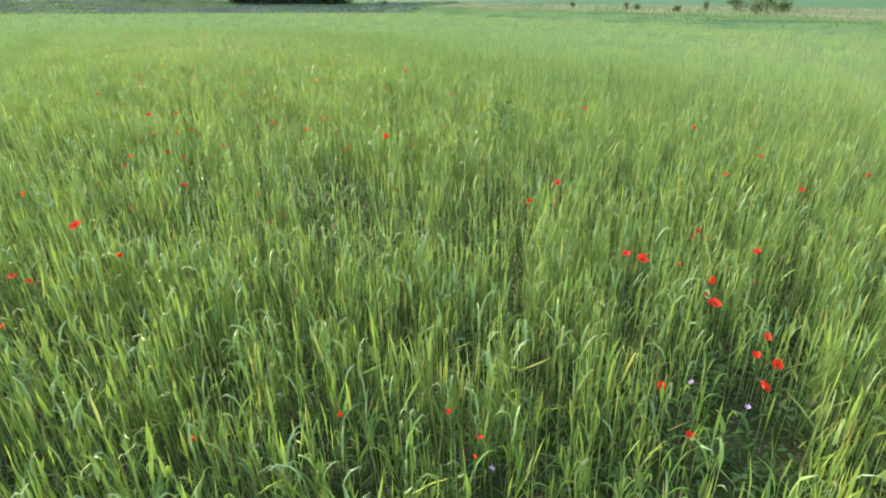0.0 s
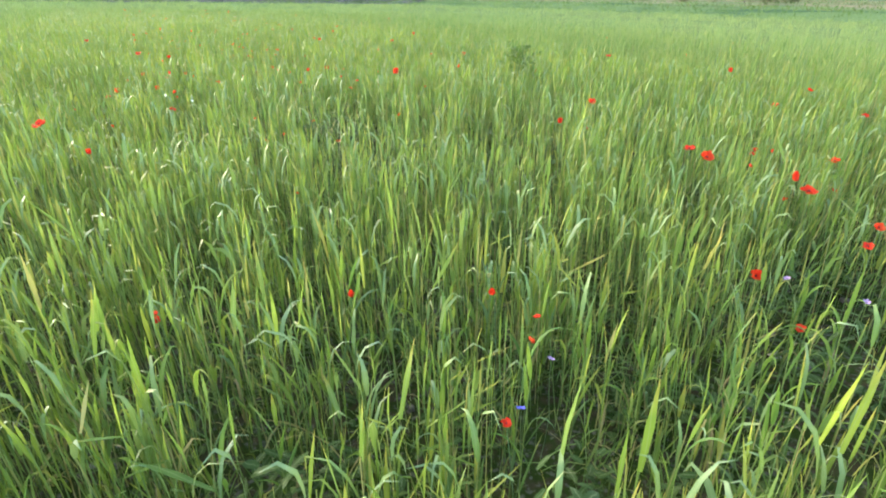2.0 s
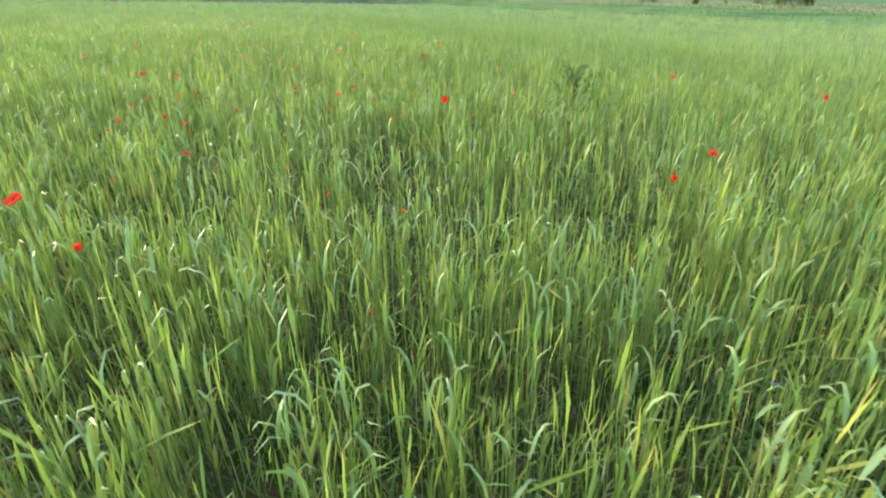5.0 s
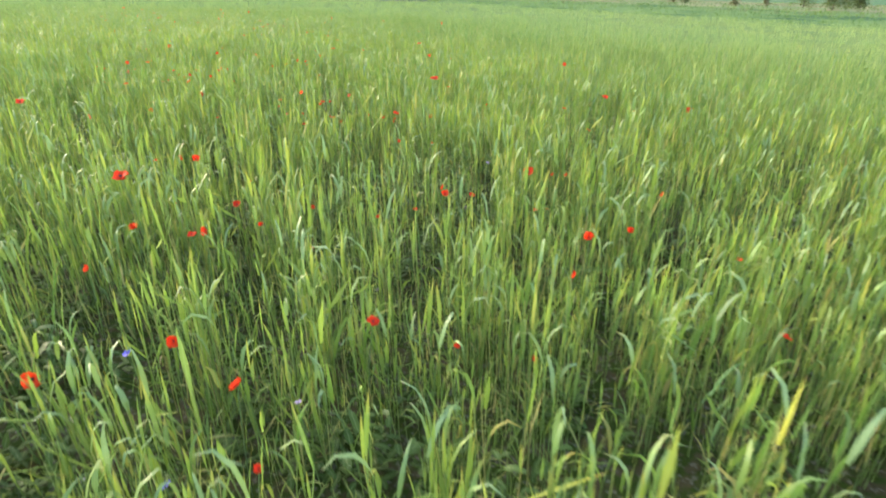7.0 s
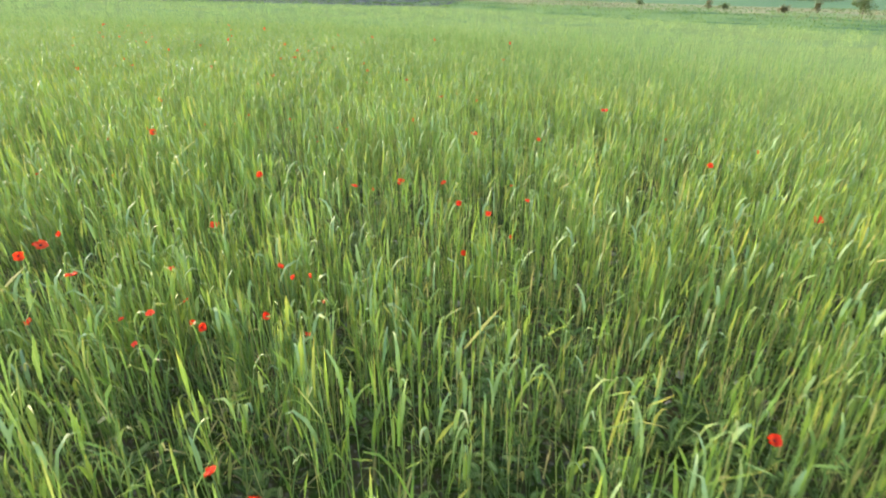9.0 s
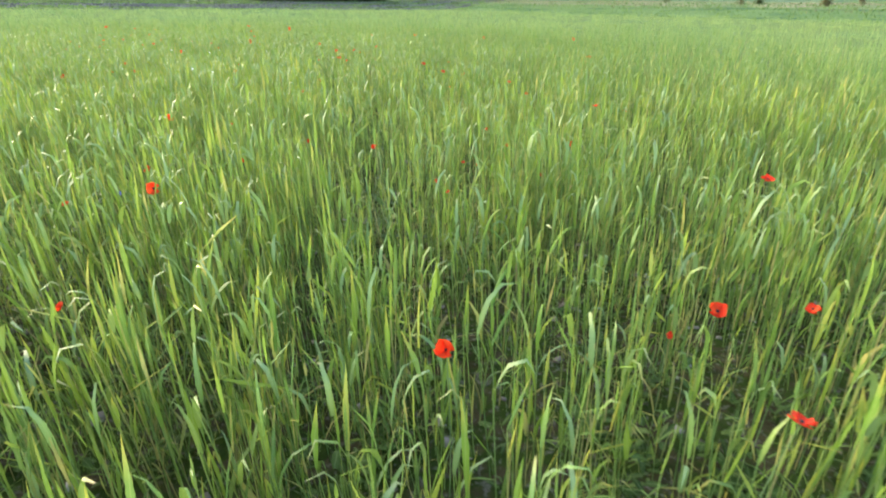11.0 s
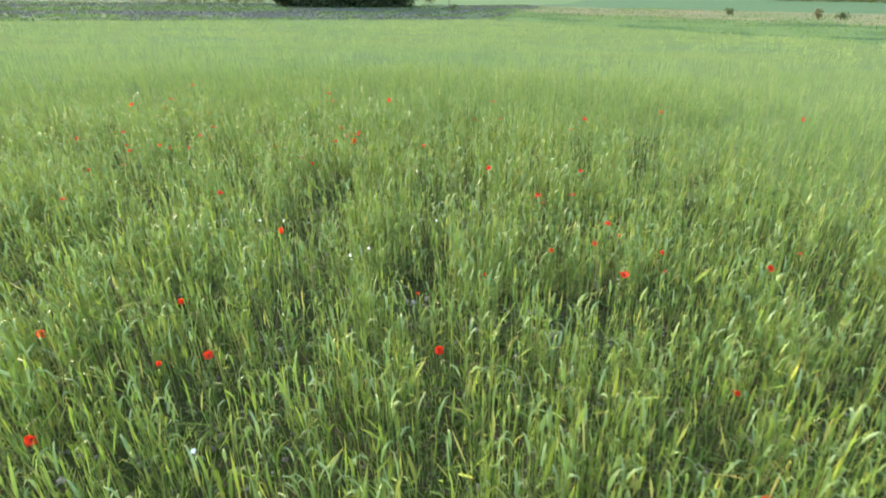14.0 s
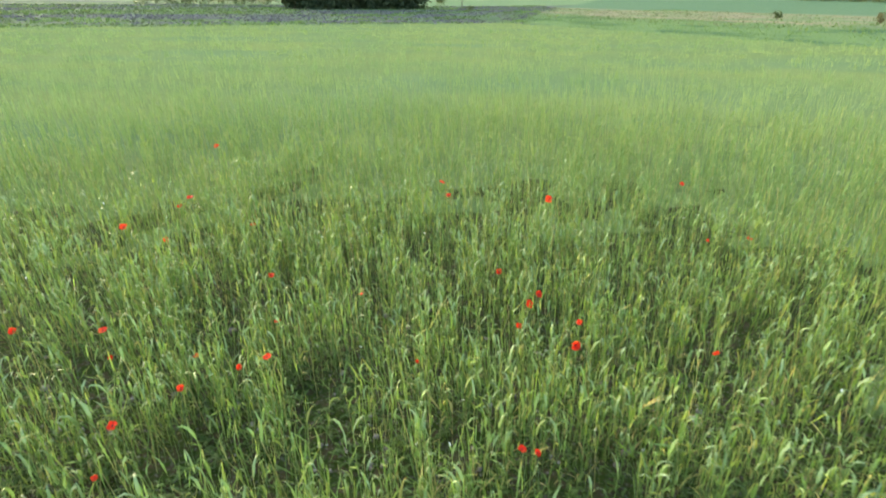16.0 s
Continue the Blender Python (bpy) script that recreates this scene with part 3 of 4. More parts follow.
def rows_of_wheat(x, y, leaves, segs, wide, stem_wide, base=0.0):
    """Tillers at the given places: a stem with leaves, the top ones upright or arching over."""
    n = len(x)
    lean_crop = np.clip((y - 0.2 * x - 19) / 6, 0, 1)     # the crop is thinner and smaller-leaved on the stony end
    z = land(x, y) - 0.01 + base
    tall = ((0.48 if base == 0 else 0.49) + 0.10 * patchy(x, y, 1.7) + 0.10 * patchy(x, y, 0.19) + rng.normal(0, 1, n) * (0.045 + 0.04 * lean_crop) - 0.02 * lean_crop).clip(0.2, 0.72) - base
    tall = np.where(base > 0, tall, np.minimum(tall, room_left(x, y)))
    lean, way = np.abs(rng.normal(0, 1, n)) * (0.07 + 0.08 * lean_crop), rng.uniform(0, 2 * np.pi, n)
    foot = np.stack([x, y, z], -1)
    top = foot + np.stack([(np.cos(way) * lean - 0.05) * tall, np.sin(way) * lean * tall, tall], -1)
    pieces = []
    ends = np.concatenate([foot, top], 1).reshape(-1, 2, 3)
    turn = rng.uniform(0, np.pi, n)
    side = np.stack([np.cos(turn), np.sin(turn), 0 * turn], -1)[:, None] * np.array([1.0, 0.7])[None, :, None] * stem_wide / 2
    v = np.stack([ends - side, ends + side], 2).reshape(-1, 3)
    f = np.arange(n)[:, None] * 4 + np.array([0, 1, 3, 2])[None]
    pieces.append(((v, f, np.tile([[0.0, 0], [1, 0], [0, 1], [1, 1]], (n, 1))), 1))
    for k in range(leaves):
        up = 1 - k * (0.9 / leaves) + rng.normal(0, 0.05, n)
        at = foot + (top - foot) * up[:, None].clip(0.08, 1)
        droop = rng.random(n) < (0.22 if k == 0 else 0.20) * (1.0 if stem_wide < 0.0068 else 0.5) * (1 + 1.1 * lean_crop)
        low = k >= 3
        for q, bends in ((~droop, False), (droop, True)):
            m = int(q.sum())
            rise = np.radians(rng.uniform(70, 88, m) if bends else rng.uniform(58 if low else 77, 95, m) if base == 0 else rng.uniform(45, 95, m))
            if base == 0 and not bends:
                rise = np.where(rng.random(m) < 0.14 + 0.22 * lean_crop[q], np.radians(rng.uniform(25, 65, m)), rise)
            bend = np.radians(rng.uniform(110, 215, m) if bends else rng.uniform(-6, 18, m))
            length = rng.uniform(0.11, 0.24, m) if bends else rng.uniform(0.06, 0.19, m)
            bold = rng.random(m) < (0.16 if base == 0 and not bends else 0.0) * (1 - lean_crop[q])
            small = 1 - (0.25 if bends else 0.0) * lean_crop[q] * (base == 0)
            length = length * np.where(bold, 1.45, 1.0) * small
            width = np.where(bold, 1.9, 1.0) * (0.5 + 0.5 * small + 0.25 * lean_crop[q] * (base == 0)) * (rng.uniform(0.009, 0.019, m) if bends else rng.uniform(0.005, 0.0125, m)) * wide
            power = rng.uniform(2.2, 5.0, m) if bends else np.full(m, 1.5)
            r = ribbons(at[q], rng.uniform(0, 2 * np.pi, m), rise, bend, length, width, rng.normal(0, 0.9, m), segs if bends else min(2, segs), power)
            pieces.append((r, 2 if bends and k < 2 else 3 if low else 0))
    return pieces


LEVELS = [
    # near, far, density, leaves, segments, leaf width, stem width, thinning
    (0.0, 3.6, 330, 4, 4, 1.0, 0.0046, 0.5),
    (3.6, 7.5, 250, 4, 3, 1.05, 0.0052, 0.45),
    (7.5, 14.0, 115, 3, 2, 1.2, 0.0070, 0.3),
    (14.0, 30.0, 42, 2, 1, 1.5, 0.011, 0.1),
    (30.0, 140.0, 9.5, 2, 1, 3.4, 0.02, 0.0),
]
for (near, far, dens, leaves, segs, wide, stem, thin) in LEVELS:
    box = (-26, 14, 0, 42) if near < 7 else (-45, 26, -2, 60) if far < 31 else (-75, 46, -26, 106)
    x, y = sow(*box, dens, near, far, thin, 0.055 if near < 14 else 0.12)
    v, f, u, ix = join(rows_of_wheat(x, y, leaves, segs, wide, stem, 0.0 if near < 14 else 0.12))
    ob = new("wheat_crop", mesh_of("wheat_crop", v, f, [M_WHEAT if near < 7 else M_MID if near < 14 else M_FAR_HAZED, M_STEM if near < 14 else M_FAR_HAZED, M_GLAUC_SHEEN if near < 7 else M_MID if near < 14 else M_FAR_HAZED, M_LOW], u, index=ix))
    tagged(ob, "dense green wheat with upright and arching leaves", "wheat", kind="stuff")

# short side shoots and dying lower leaves between the stalks
x, y = (np.concatenate(q) for q in zip(sow(-26, 14, 0, 42, 230, 0.0, 4.4, 0.3, 0.09), sow(-32, 20, 0, 46, 65, 4.4, 11.0, 0.0, 0.12)))
n = len(x)
pieces = []
for k in range(3):
    base = np.stack([x + rng.normal(0, 0.02, n), y + rng.normal(0, 0.02, n), land(x, y) + rng.uniform(0.0, 0.26, n)], -1)
    pieces.append((ribbons(base, rng.uniform(0, 6.28, n), np.radians(rng.uniform(30, 95, n)), np.radians(rng.uniform(-5, 75, n)), rng.uniform(0.07, 0.19, n),
                           rng.uniform(0.004, 0.011, n), rng.normal(0, 0.9, n), 2), 0))
v, f, u, ix = join(pieces)
tagged(new("side_shoots", mesh_of("side_shoots", v, f, M_LOW, u)), "short green and straw-coloured side shoots under the wheat", "wheat", kind="stuff")

# closed canopy of the distant crop, one sheet; distance haze is put into its colour
cx, cy = np.arange(-80, 48, 0.8), np.arange(-28, 108, 0.8)
CX, CY = np.meshgrid(cx, cy)
D = reach(CX, CY)
lift = np.clip((D - 4.5) / 21.5, 0, 1)
CZ = land(CX, CY) - 0.05 + (0.41 + 0.10 * patchy(CX, CY, 1.7)) * lift * lift * (3 - 2 * lift) + rng.normal(0, 0.02, CX.shape)
ci = np.arange(CX.size).reshape(CX.shape)
cf = np.stack([ci[:-1, :-1], ci[:-1, 1:], ci[1:, 1:], ci[1:, :-1]], -1).reshape(-1, 4)
mx, my = CX.ravel()[cf].mean(1), CY.ravel()[cf].mean(1)
left, right = beyond(mx, my)
cf = cf[(np.maximum(left, right) < 0) & (D.ravel()[cf].mean(1) > 4.5)]
M_CANOPY_HAZED, nt, bsdf = material("canopy")
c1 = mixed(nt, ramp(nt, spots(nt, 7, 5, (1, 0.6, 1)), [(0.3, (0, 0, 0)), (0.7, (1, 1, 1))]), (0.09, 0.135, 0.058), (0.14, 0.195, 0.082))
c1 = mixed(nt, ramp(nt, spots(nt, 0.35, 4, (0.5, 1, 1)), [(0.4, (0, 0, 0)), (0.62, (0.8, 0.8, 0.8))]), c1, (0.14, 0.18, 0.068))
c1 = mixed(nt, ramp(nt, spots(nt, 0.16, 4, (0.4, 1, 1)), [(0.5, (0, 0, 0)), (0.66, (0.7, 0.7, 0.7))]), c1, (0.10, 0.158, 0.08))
nt.links.new(c1, bsdf.inputs["Base Color"])
bsdf.inputs["Roughness"].default_value = 1.0
bsdf.inputs["Specular IOR Level"].default_value = 0.0
bump = node(nt, "ShaderNodeBump", Strength=1.0, Distance=0.12)
nt.links.new(spots(nt, 5, 5), bump.inputs["Height"])
nt.links.new(bump.outputs["Normal"], bsdf.inputs["Normal"])
canopy = new("wheat_canopy", mesh_of("wheat_canopy", np.stack([CX.ravel(), CY.ravel(), CZ.ravel()], -1), cf, M_CANOPY_HAZED))
tagged(canopy, "closed pale green canopy of the distant wheat, haze in its colour", "wheat", kind="stuff")

# ---- poppies ----


def part(name, me, parent, label=""):
    ob = new(name, me)
    ob.parent = parent
    if label:
        ob["label"] = label
    return ob


def petal_mesh(name, long, broad, cup, wave, seed):
    r = np.random.default_rng(seed)
    nu, nv = 6, 4
    verts, uvs = [], []
    for j in range(nv + 1):
        s = j / nv
        for i in range(nu + 1):
            a = (i / nu - 0.5) * 2
            spread = broad * math.sin(min(1.0, 0.18 + s * 1.02) * math.pi * 0.62) * a
            out_ = long * s * (1 - 0.40 * a * a * s)
            lift_ = cup * long * (s ** 1.7) + wave * long * s * math.sin(a * 5 + r.uniform(0, 6)) * 0.12 + 0.12 * broad * a * a
            verts.append((out_, spread, lift_))
            uvs.append((i / nu, s))
    faces = [(j * (nu + 1) + i, j * (nu + 1) + i + 1, (j + 1) * (nu + 1) + i + 1, (j + 1) * (nu + 1) + i) for j in range(nv) for i in range(nu)]
    return mesh_of(name, verts, faces, M_PETAL, uvs)


def tube(points, radius, sides=5):
    """Verts and faces of a thin tube through the points."""
    p = np.array(points, float)
    verts, faces = [], []
    for k, q in enumerate(p):
        rad = radius[k] if isinstance(radius, (list, tuple)) else radius
        for i in range(sides):
            a = 2 * np.pi * i / sides
            verts.append((q[0] + rad * np.cos(a), q[1] + rad * np.sin(a), q[2]))
    for k in range(len(p) - 1):
        for i in range(sides):
            faces.append((k * sides + i, k * sides + (i + 1) % sides, (k + 1) * sides + (i + 1) % sides, (k + 1) * sides + i))
    return verts, faces


def dome(radius, height, rings=3, sides=8):
    verts, faces = [], []
    for k in range(rings + 1):
        a = k / rings * np.pi / 2
        for i in range(sides):
            b = 2 * np.pi * i / sides
            verts.append((radius * np.cos(a) * np.cos(b) if k < rings else 0.0005 * np.cos(b), radius * np.cos(a) * np.sin(b) if k < rings else 0.0005 * np.sin(b), height * np.sin(a)))
    for k in range(rings):
        for i in range(sides):
            faces.append((k * sides + i, k * sides + (i + 1) % sides, (k + 1) * sides + (i + 1) % sides, (k + 1) * sides + i))
    return verts, faces


STALK = 0.70


def poppy(kind, size):
    """One poppy: bent stem, four petals round a dark centre. Its origin is at its foot."""
    r = np.random.default_rng(50 + kind)
    root = new("poppy")
    bow = r.uniform(-0.05, 0.05, 2)
    pts = [(bow[0] * math.sin(k / 6 * math.pi), bow[1] * math.sin(k / 6 * math.pi), -0.14 + (STALK + 0.14) * k / 6) for k in range(7)]
    v, f = tube(pts, [0.0022, 0.0022, 0.002, 0.0018, 0.0017, 0.0016, 0.0016])
    part("stem", mesh_of("poppy_stem", v, f, M_PSTEM), root)
    tilt = radians([12, 35, 60, 25, 48, 75][kind])
    spin = 0.0                                  # every flower nods towards its own +x
    aim = Matrix.Translation((0, 0, STALK)) @ Matrix.Rotation(spin, 4, "Z") @ Matrix.Rotation(tilt, 4, "Y")
    cup = [0.35, 0.55, 0.75, 0.25, 1.0, 0.5][kind]
    for k in range(4):
        big = 1.0 if k % 2 == 0 else 0.88
        me = petal_mesh("poppy_petal", 0.035 * big * size, 0.037 * big * size, cup + (0.15 if k % 2 else 0), 1.0, 90 + kind * 4 + k)
        ob = part("petal", me, root)
        ob.matrix_local = aim @ Matrix.Translation((0, 0, 0.003 * (k % 2))) @ Matrix.Rotation(k * math.pi / 2 + r.uniform(-0.15, 0.15), 4, "Z")
    v, f = dome(0.008 * size, 0.013 * size)
    ob = part("seed_head", mesh_of("poppy_centre", v, f, M_DARK), root, "black poppy centre with dark stamens")
    ob.matrix_local = aim
    return tagged(root, ("wide open scarlet poppy on a thin hairy stem", "scarlet poppy half turned aside above the wheat", "red poppy leaning over among green wheat",
                         "flat open bright red poppy among wheat", "cup-shaped orange-red poppy among wheat leaves", "nodding scarlet poppy between wheat stalks")[kind], "poppy", "poppies in the wheat")


SIZES = (0.36, 0.48, 0.62, 0.8, 1.0, 1.2)
kinds = {(k, w): poppy(k, SIZES[w]) for k in range(6) for w in range(6)}
used = set()
for x, y, z, broad in POPPIES:
    w = min(range(6), key=lambda i: abs(SIZES[i] - broad))
    key = (int(rng.choice((0, 1, 3, 5) if w > 2 else range(6))), w)
    m = pose(x, y, z - STALK, 0, 0, -90 + rng.normal(0, 35 if broad > 0.75 else 80))
    if key in used:
        copy_thing(kinds[key], m)
    else:
        used.add(key)
        kinds[key].matrix_basis = m
for key, ob in kinds.items():
    if key not in used:
        for o in (*ob.children_recursive, ob):
            bpy.data.objects.remove(o)

# ---- small flowers ----
M_WHITE = plain_material("white_petal", (0.80, 0.80, 0.78), 0.5, 0.1)
M_BLUE = plain_material("blue_petal", (0.07, 0.08, 0.55), 0.5, 0.3)
M_MAUVE = plain_material("mauve_petal", (0.42, 0.28, 0.50), 0.5, 0.3)
M_YELLOW = plain_material("yellow_centre", (0.65, 0.50, 0.06), 0.7)
M_BUD = plain_material("bud", (0.42, 0.42, 0.16), 0.6, 0.4)


def rosette(n, long, broad, cup):
    """Petals round a centre, as one flower head."""
    verts, faces = [], []
    for k in range(n):
        a = 2 * math.pi * k / n
        for s, w in ((0.12, 0.25), (0.55, 1.0), (0.9, 0.75), (1.0, 0.3)):
            for side in (-1, 1):
                u, v = long * s, broad * w * side / 2
                verts.append((u * math.cos(a) - v * math.sin(a), u * math.sin(a) + v * math.cos(a), cup * long * s * s + 0.001 * (k % 2)))
        b = k * 8
        faces += [(b + 2 * j, b + 2 * j + 1, b + 2 * j + 3, b + 2 * j + 2) for j in range(3)]
    return verts, faces


def small_flower(name, petal_mat, n, long, broad, cup, high, label, seed):
    r = np.random.default_rng(seed)
    root = new(name)
    v, f = tube([(0.02 * math.sin(k), 0.015 * math.sin(k * 1.7), -0.05 + (high + 0.05) * k / 4) for k in range(4)] + [(0, 0, high)], 0.0014, 4)
    part("stem", mesh_of(name + "_stem", v, f, M_PSTEM), root)
    aim = Matrix.Translation((0, 0, high)) @ Matrix.Rotation(r.uniform(0, 6), 4, "Z") @ Matrix.Rotation(radians(r.uniform(15, 55)), 4, "Y")
    v, f = rosette(n, long, broad, cup)
    part("flower_head", mesh_of(name + "_head", v, f, petal_mat), root).matrix_local = aim
    v, f = dome(long * 0.22, long * 0.2, 2, 6)
    part("centre", mesh_of(name + "_centre", v, f, M_YELLOW if petal_mat == M_WHITE else M_DARK), root).matrix_local = aim
    return tagged(root, label, "wildflower", "small wildflowers in the wheat")


WHITES = [
    (-10.30, 23.38, 0.66), (-10.09, 23.41, 0.65), (-8.69, 23.49, 0.64), (-9.84, 25.69, 0.65), (-10.89, 25.71, 0.65), (-11.07, 25.71, 0.65), (-5.04, 10.87, 0.65), (-5.02, 10.88, 0.65),
    (-10.06, 25.84, 0.65), (-11.08, 25.88, 0.63), (-8.64, 23.88, 0.68), (-10.81, 26.07, 0.65), (-7.33, 22.31, 0.63), (-8.42, 26.21, 0.65), (-7.33, 22.34, 0.65), (-9.99, 22.49, 0.65),
    (-2.37, 5.59, 0.65), (-9.32, 22.51, 0.70), (-9.35, 22.63, 0.68), (-11.51, 26.59, 0.66), (-11.82, 22.67, 0.65), (-9.21, 22.68, 0.72), (-8.62, 20.13, 0.71), (-8.46, 20.31, 0.65),
    (-13.21, 27.01, 0.65),
]
WHITES += [
    (-10.81, 23.08, 0.65), (-8.95, 24.99, 0.67), (-2.72, 5.86, 0.65), (-10.81, 23.19, 0.65), (-10.69, 23.21, 0.65), (-9.73, 20.63, 0.65), (-10.90, 23.26, 0.65), (-10.71, 23.24, 0.68),
    (-11.88, 25.26, 0.65), (-11.92, 25.27, 0.65), (-14.48, 27.48, 0.69), (-2.37, 11.99, 0.65), (-13.93, 26.13, 0.65), (-5.68, 24.63, 0.65), (-11.15, 28.65, 0.65), (-12.84, 26.48, 0.65),
    (-2.60, 14.25, 0.65), (-2.83, 14.31, 0.65), (-8.24, 29.18, 0.65), (-4.84, 25.31, 0.65), (-1.08, 12.95, 0.65), (-14.95, 29.39, 0.66), (-9.10, 19.06, 0.65), (-8.36, 25.88, 0.65),
    (-11.42, 23.40, 0.65), (-2.77, 18.14, 0.65),
]
first = small_flower("white_wildflower", M_WHITE, 5, 0.0115, 0.0095, 0.25, 0.62, "small white five-petalled wildflower low in the wheat", 1)
for n, (x, y, z) in enumerate(WHITES):
    m = pose(x, y, z - 0.62, 0, 0, rng.uniform(0, 360))
    if n:
        copy_thing(first, m)
    else:
        first.matrix_basis = m
first = small_flower("cornflower", M_BLUE, 8, 0.017, 0.011, 0.35, 0.42, "deep blue cornflower half hidden among wheat stalks", 2)
for n, (x, y) in enumerate([(0.02, 1.75), (-3.2, 6.6), (-3.6, 7.2), (-7.6, 16.4), (-4.9, 17.2), (0.5, 3.1)]):
    m = pose(x, y, 0, 0, 0, 70 * n)
    if n:
        copy_thing(first, m)
    else:
        first.matrix_basis = m
first = small_flower("mauve_wildflower", M_MAUVE, 6, 0.014, 0.011, 0.5, 0.45, "pale mauve wildflower between wheat stalks", 3)
for n, (x, y) in enumerate([(0.15, 1.95), (-6.2, 15.9), (-2.9, 6.9), (1.3, 2.5), (1.5, 2.3), (-2.0, 9.7)]):
    m = pose(x, y, 0, 0, 0, 50 * n)
    if n:
        copy_thing(first, m)
    else:
        first.matrix_basis = m


def bud():
    root = new("poppy_bud")
    v, f = tube([(0, 0, -0.05), (0.01, 0, 0.2), (0, 0.01, 0.42), (0.012, 0, 0.52), (0.03, 0, 0.535), (0.042, 0, 0.52)], 0.0014, 4)
    part("stem", mesh_of("bud_stem", v, f, M_PSTEM), root)
    v, f = dome(0.0075, 0.02, 3, 7)
    part("bud", mesh_of("bud_head", v, f, M_BUD), root).matrix_local = Matrix.Translation((0.042, 0, 0.52)) @ Matrix.Rotation(math.pi, 4, "X")
    return tagged(root, "closed yellow-green poppy bud nodding on a thin stem", "poppy bud", "poppy buds in the wheat")


first = bud()
for n in range(26):
    t = rng.uniform(0.02, 1.1)
    m = pose(-11.6 * t + rng.normal(0, 1.0), 22.9 * t + rng.uniform(1.2, 2.6), rng.uniform(-0.02, 0.12), 0, 0, rng.uniform(0, 360))
    if n:
        copy_thing(first, m)
    else:
        first.matrix_basis = m

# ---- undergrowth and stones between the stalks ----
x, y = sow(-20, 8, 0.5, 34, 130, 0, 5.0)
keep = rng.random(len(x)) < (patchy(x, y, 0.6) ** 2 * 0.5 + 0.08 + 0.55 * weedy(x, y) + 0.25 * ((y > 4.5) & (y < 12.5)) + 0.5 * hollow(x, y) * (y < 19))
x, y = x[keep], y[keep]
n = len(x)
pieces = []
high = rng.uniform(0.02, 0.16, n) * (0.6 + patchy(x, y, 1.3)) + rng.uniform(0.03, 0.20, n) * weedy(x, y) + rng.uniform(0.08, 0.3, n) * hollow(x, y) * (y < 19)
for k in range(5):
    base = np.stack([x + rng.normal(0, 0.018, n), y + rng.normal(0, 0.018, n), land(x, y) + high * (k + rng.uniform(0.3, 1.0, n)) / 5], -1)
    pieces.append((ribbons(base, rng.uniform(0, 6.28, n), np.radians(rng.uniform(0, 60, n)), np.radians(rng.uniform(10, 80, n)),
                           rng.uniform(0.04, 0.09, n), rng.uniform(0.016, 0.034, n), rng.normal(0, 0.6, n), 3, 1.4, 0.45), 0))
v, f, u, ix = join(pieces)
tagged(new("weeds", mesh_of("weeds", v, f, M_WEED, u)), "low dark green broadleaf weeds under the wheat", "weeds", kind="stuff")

x, y = sow(-20, 8, 0.5, 32, 95, 0, 5.0)
keep = rng.random(len(x)) < np.where(y - 0.25 * x > 15, 0.3 + 0.7 * hollow(x, y), 0.06)
x, y = x[keep], y[keep]
n = len(x)
cube = np.array([(a, b, c) for c in (-1, 1) for b in (-1, 1) for a in (-1, 1)], float) * np.where(np.arange(8)[:, None] > 3, 0.72, 1.0)
size = rng.lognormal(-4.4, 0.55, n).clip(0.004, 0.026)[:, None, None] * rng.uniform(0.6, 1.2, (n, 1, 3))
v = cube[None] * rng.uniform(0.75, 1.2, (n, 8, 3)) * size
turn = rng.uniform(0, 6.28, n)[:, None]
v = np.stack([v[..., 0] * np.cos(turn) - v[..., 1] * np.sin(turn), v[..., 0] * np.sin(turn) + v[..., 1] * np.cos(turn), v[..., 2] * 0.7], -1)
v += np.stack([x, y, land(x, y) + 0.004], -1)[:, None]
f = np.array([(0, 2, 3, 1), (4, 5, 7, 6), (0, 1, 5, 4), (1, 3, 7, 5), (3, 2, 6, 7), (2, 0, 4, 6)])
f = (np.arange(n)[:, None, None] * 8 + f[None]).reshape(-1, 4)
M_STONE, nt, bsdf = material("stone")
rnd = nt.nodes.new("ShaderNodeNewGeometry").outputs["Random Per Island"]
col = ramp(nt, rnd, [(0.0, (0.10, 0.085, 0.07)), (0.55, (0.18, 0.155, 0.14)), (0.9, (0.28, 0.26, 0.25)), (1.0, (0.42, 0.41, 0.40))])
nt.links.new(mixed(nt, maths(nt, "MULTIPLY", spots(nt, 90), 0.5), col, (0.12, 0.10, 0.085)), bsdf.inputs["Base Color"])
bsdf.inputs["Roughness"].default_value = 0.85
tagged(new("stones", mesh_of("stones", v.reshape(-1, 3), f, M_STONE, smooth=False)), "grey stones and clods scattered on the soil", "stones", kind="stuff")

# ---- grass beyond the crop ----
M_VERGE = leaf_material("verge_grass", [(0.0, (0.055, 0.13, 0.05)), (0.6, (0.095, 0.18, 0.06)), (1.0, (0.15, 0.22, 0.08))], (0.17, 0.23, 0.09), (0.06, 0.14, 0.05), rough=0.85, glow=0.12, gloss=0.1)
M_HAY = leaf_material("hay", [(0.0, (0.11, 0.145, 0.07)), (0.5, (0.155, 0.155, 0.095)), (1.0, (0.205, 0.18, 0.125))], (0.20, 0.17, 0.115), (0.13, 0.15, 0.08), rough=0.85, glow=0.1, gloss=0.1)
M_MEADOW = leaf_material("meadow_grass", [(0.0, (0.06, 0.10, 0.048)), (0.6, (0.075, 0.118, 0.055)), (1.0, (0.095, 0.135, 0.064))], (0.10, 0.13, 0.065), (0.07, 0.10, 0.05), rough=0.85, glow=0.08, gloss=0.1)
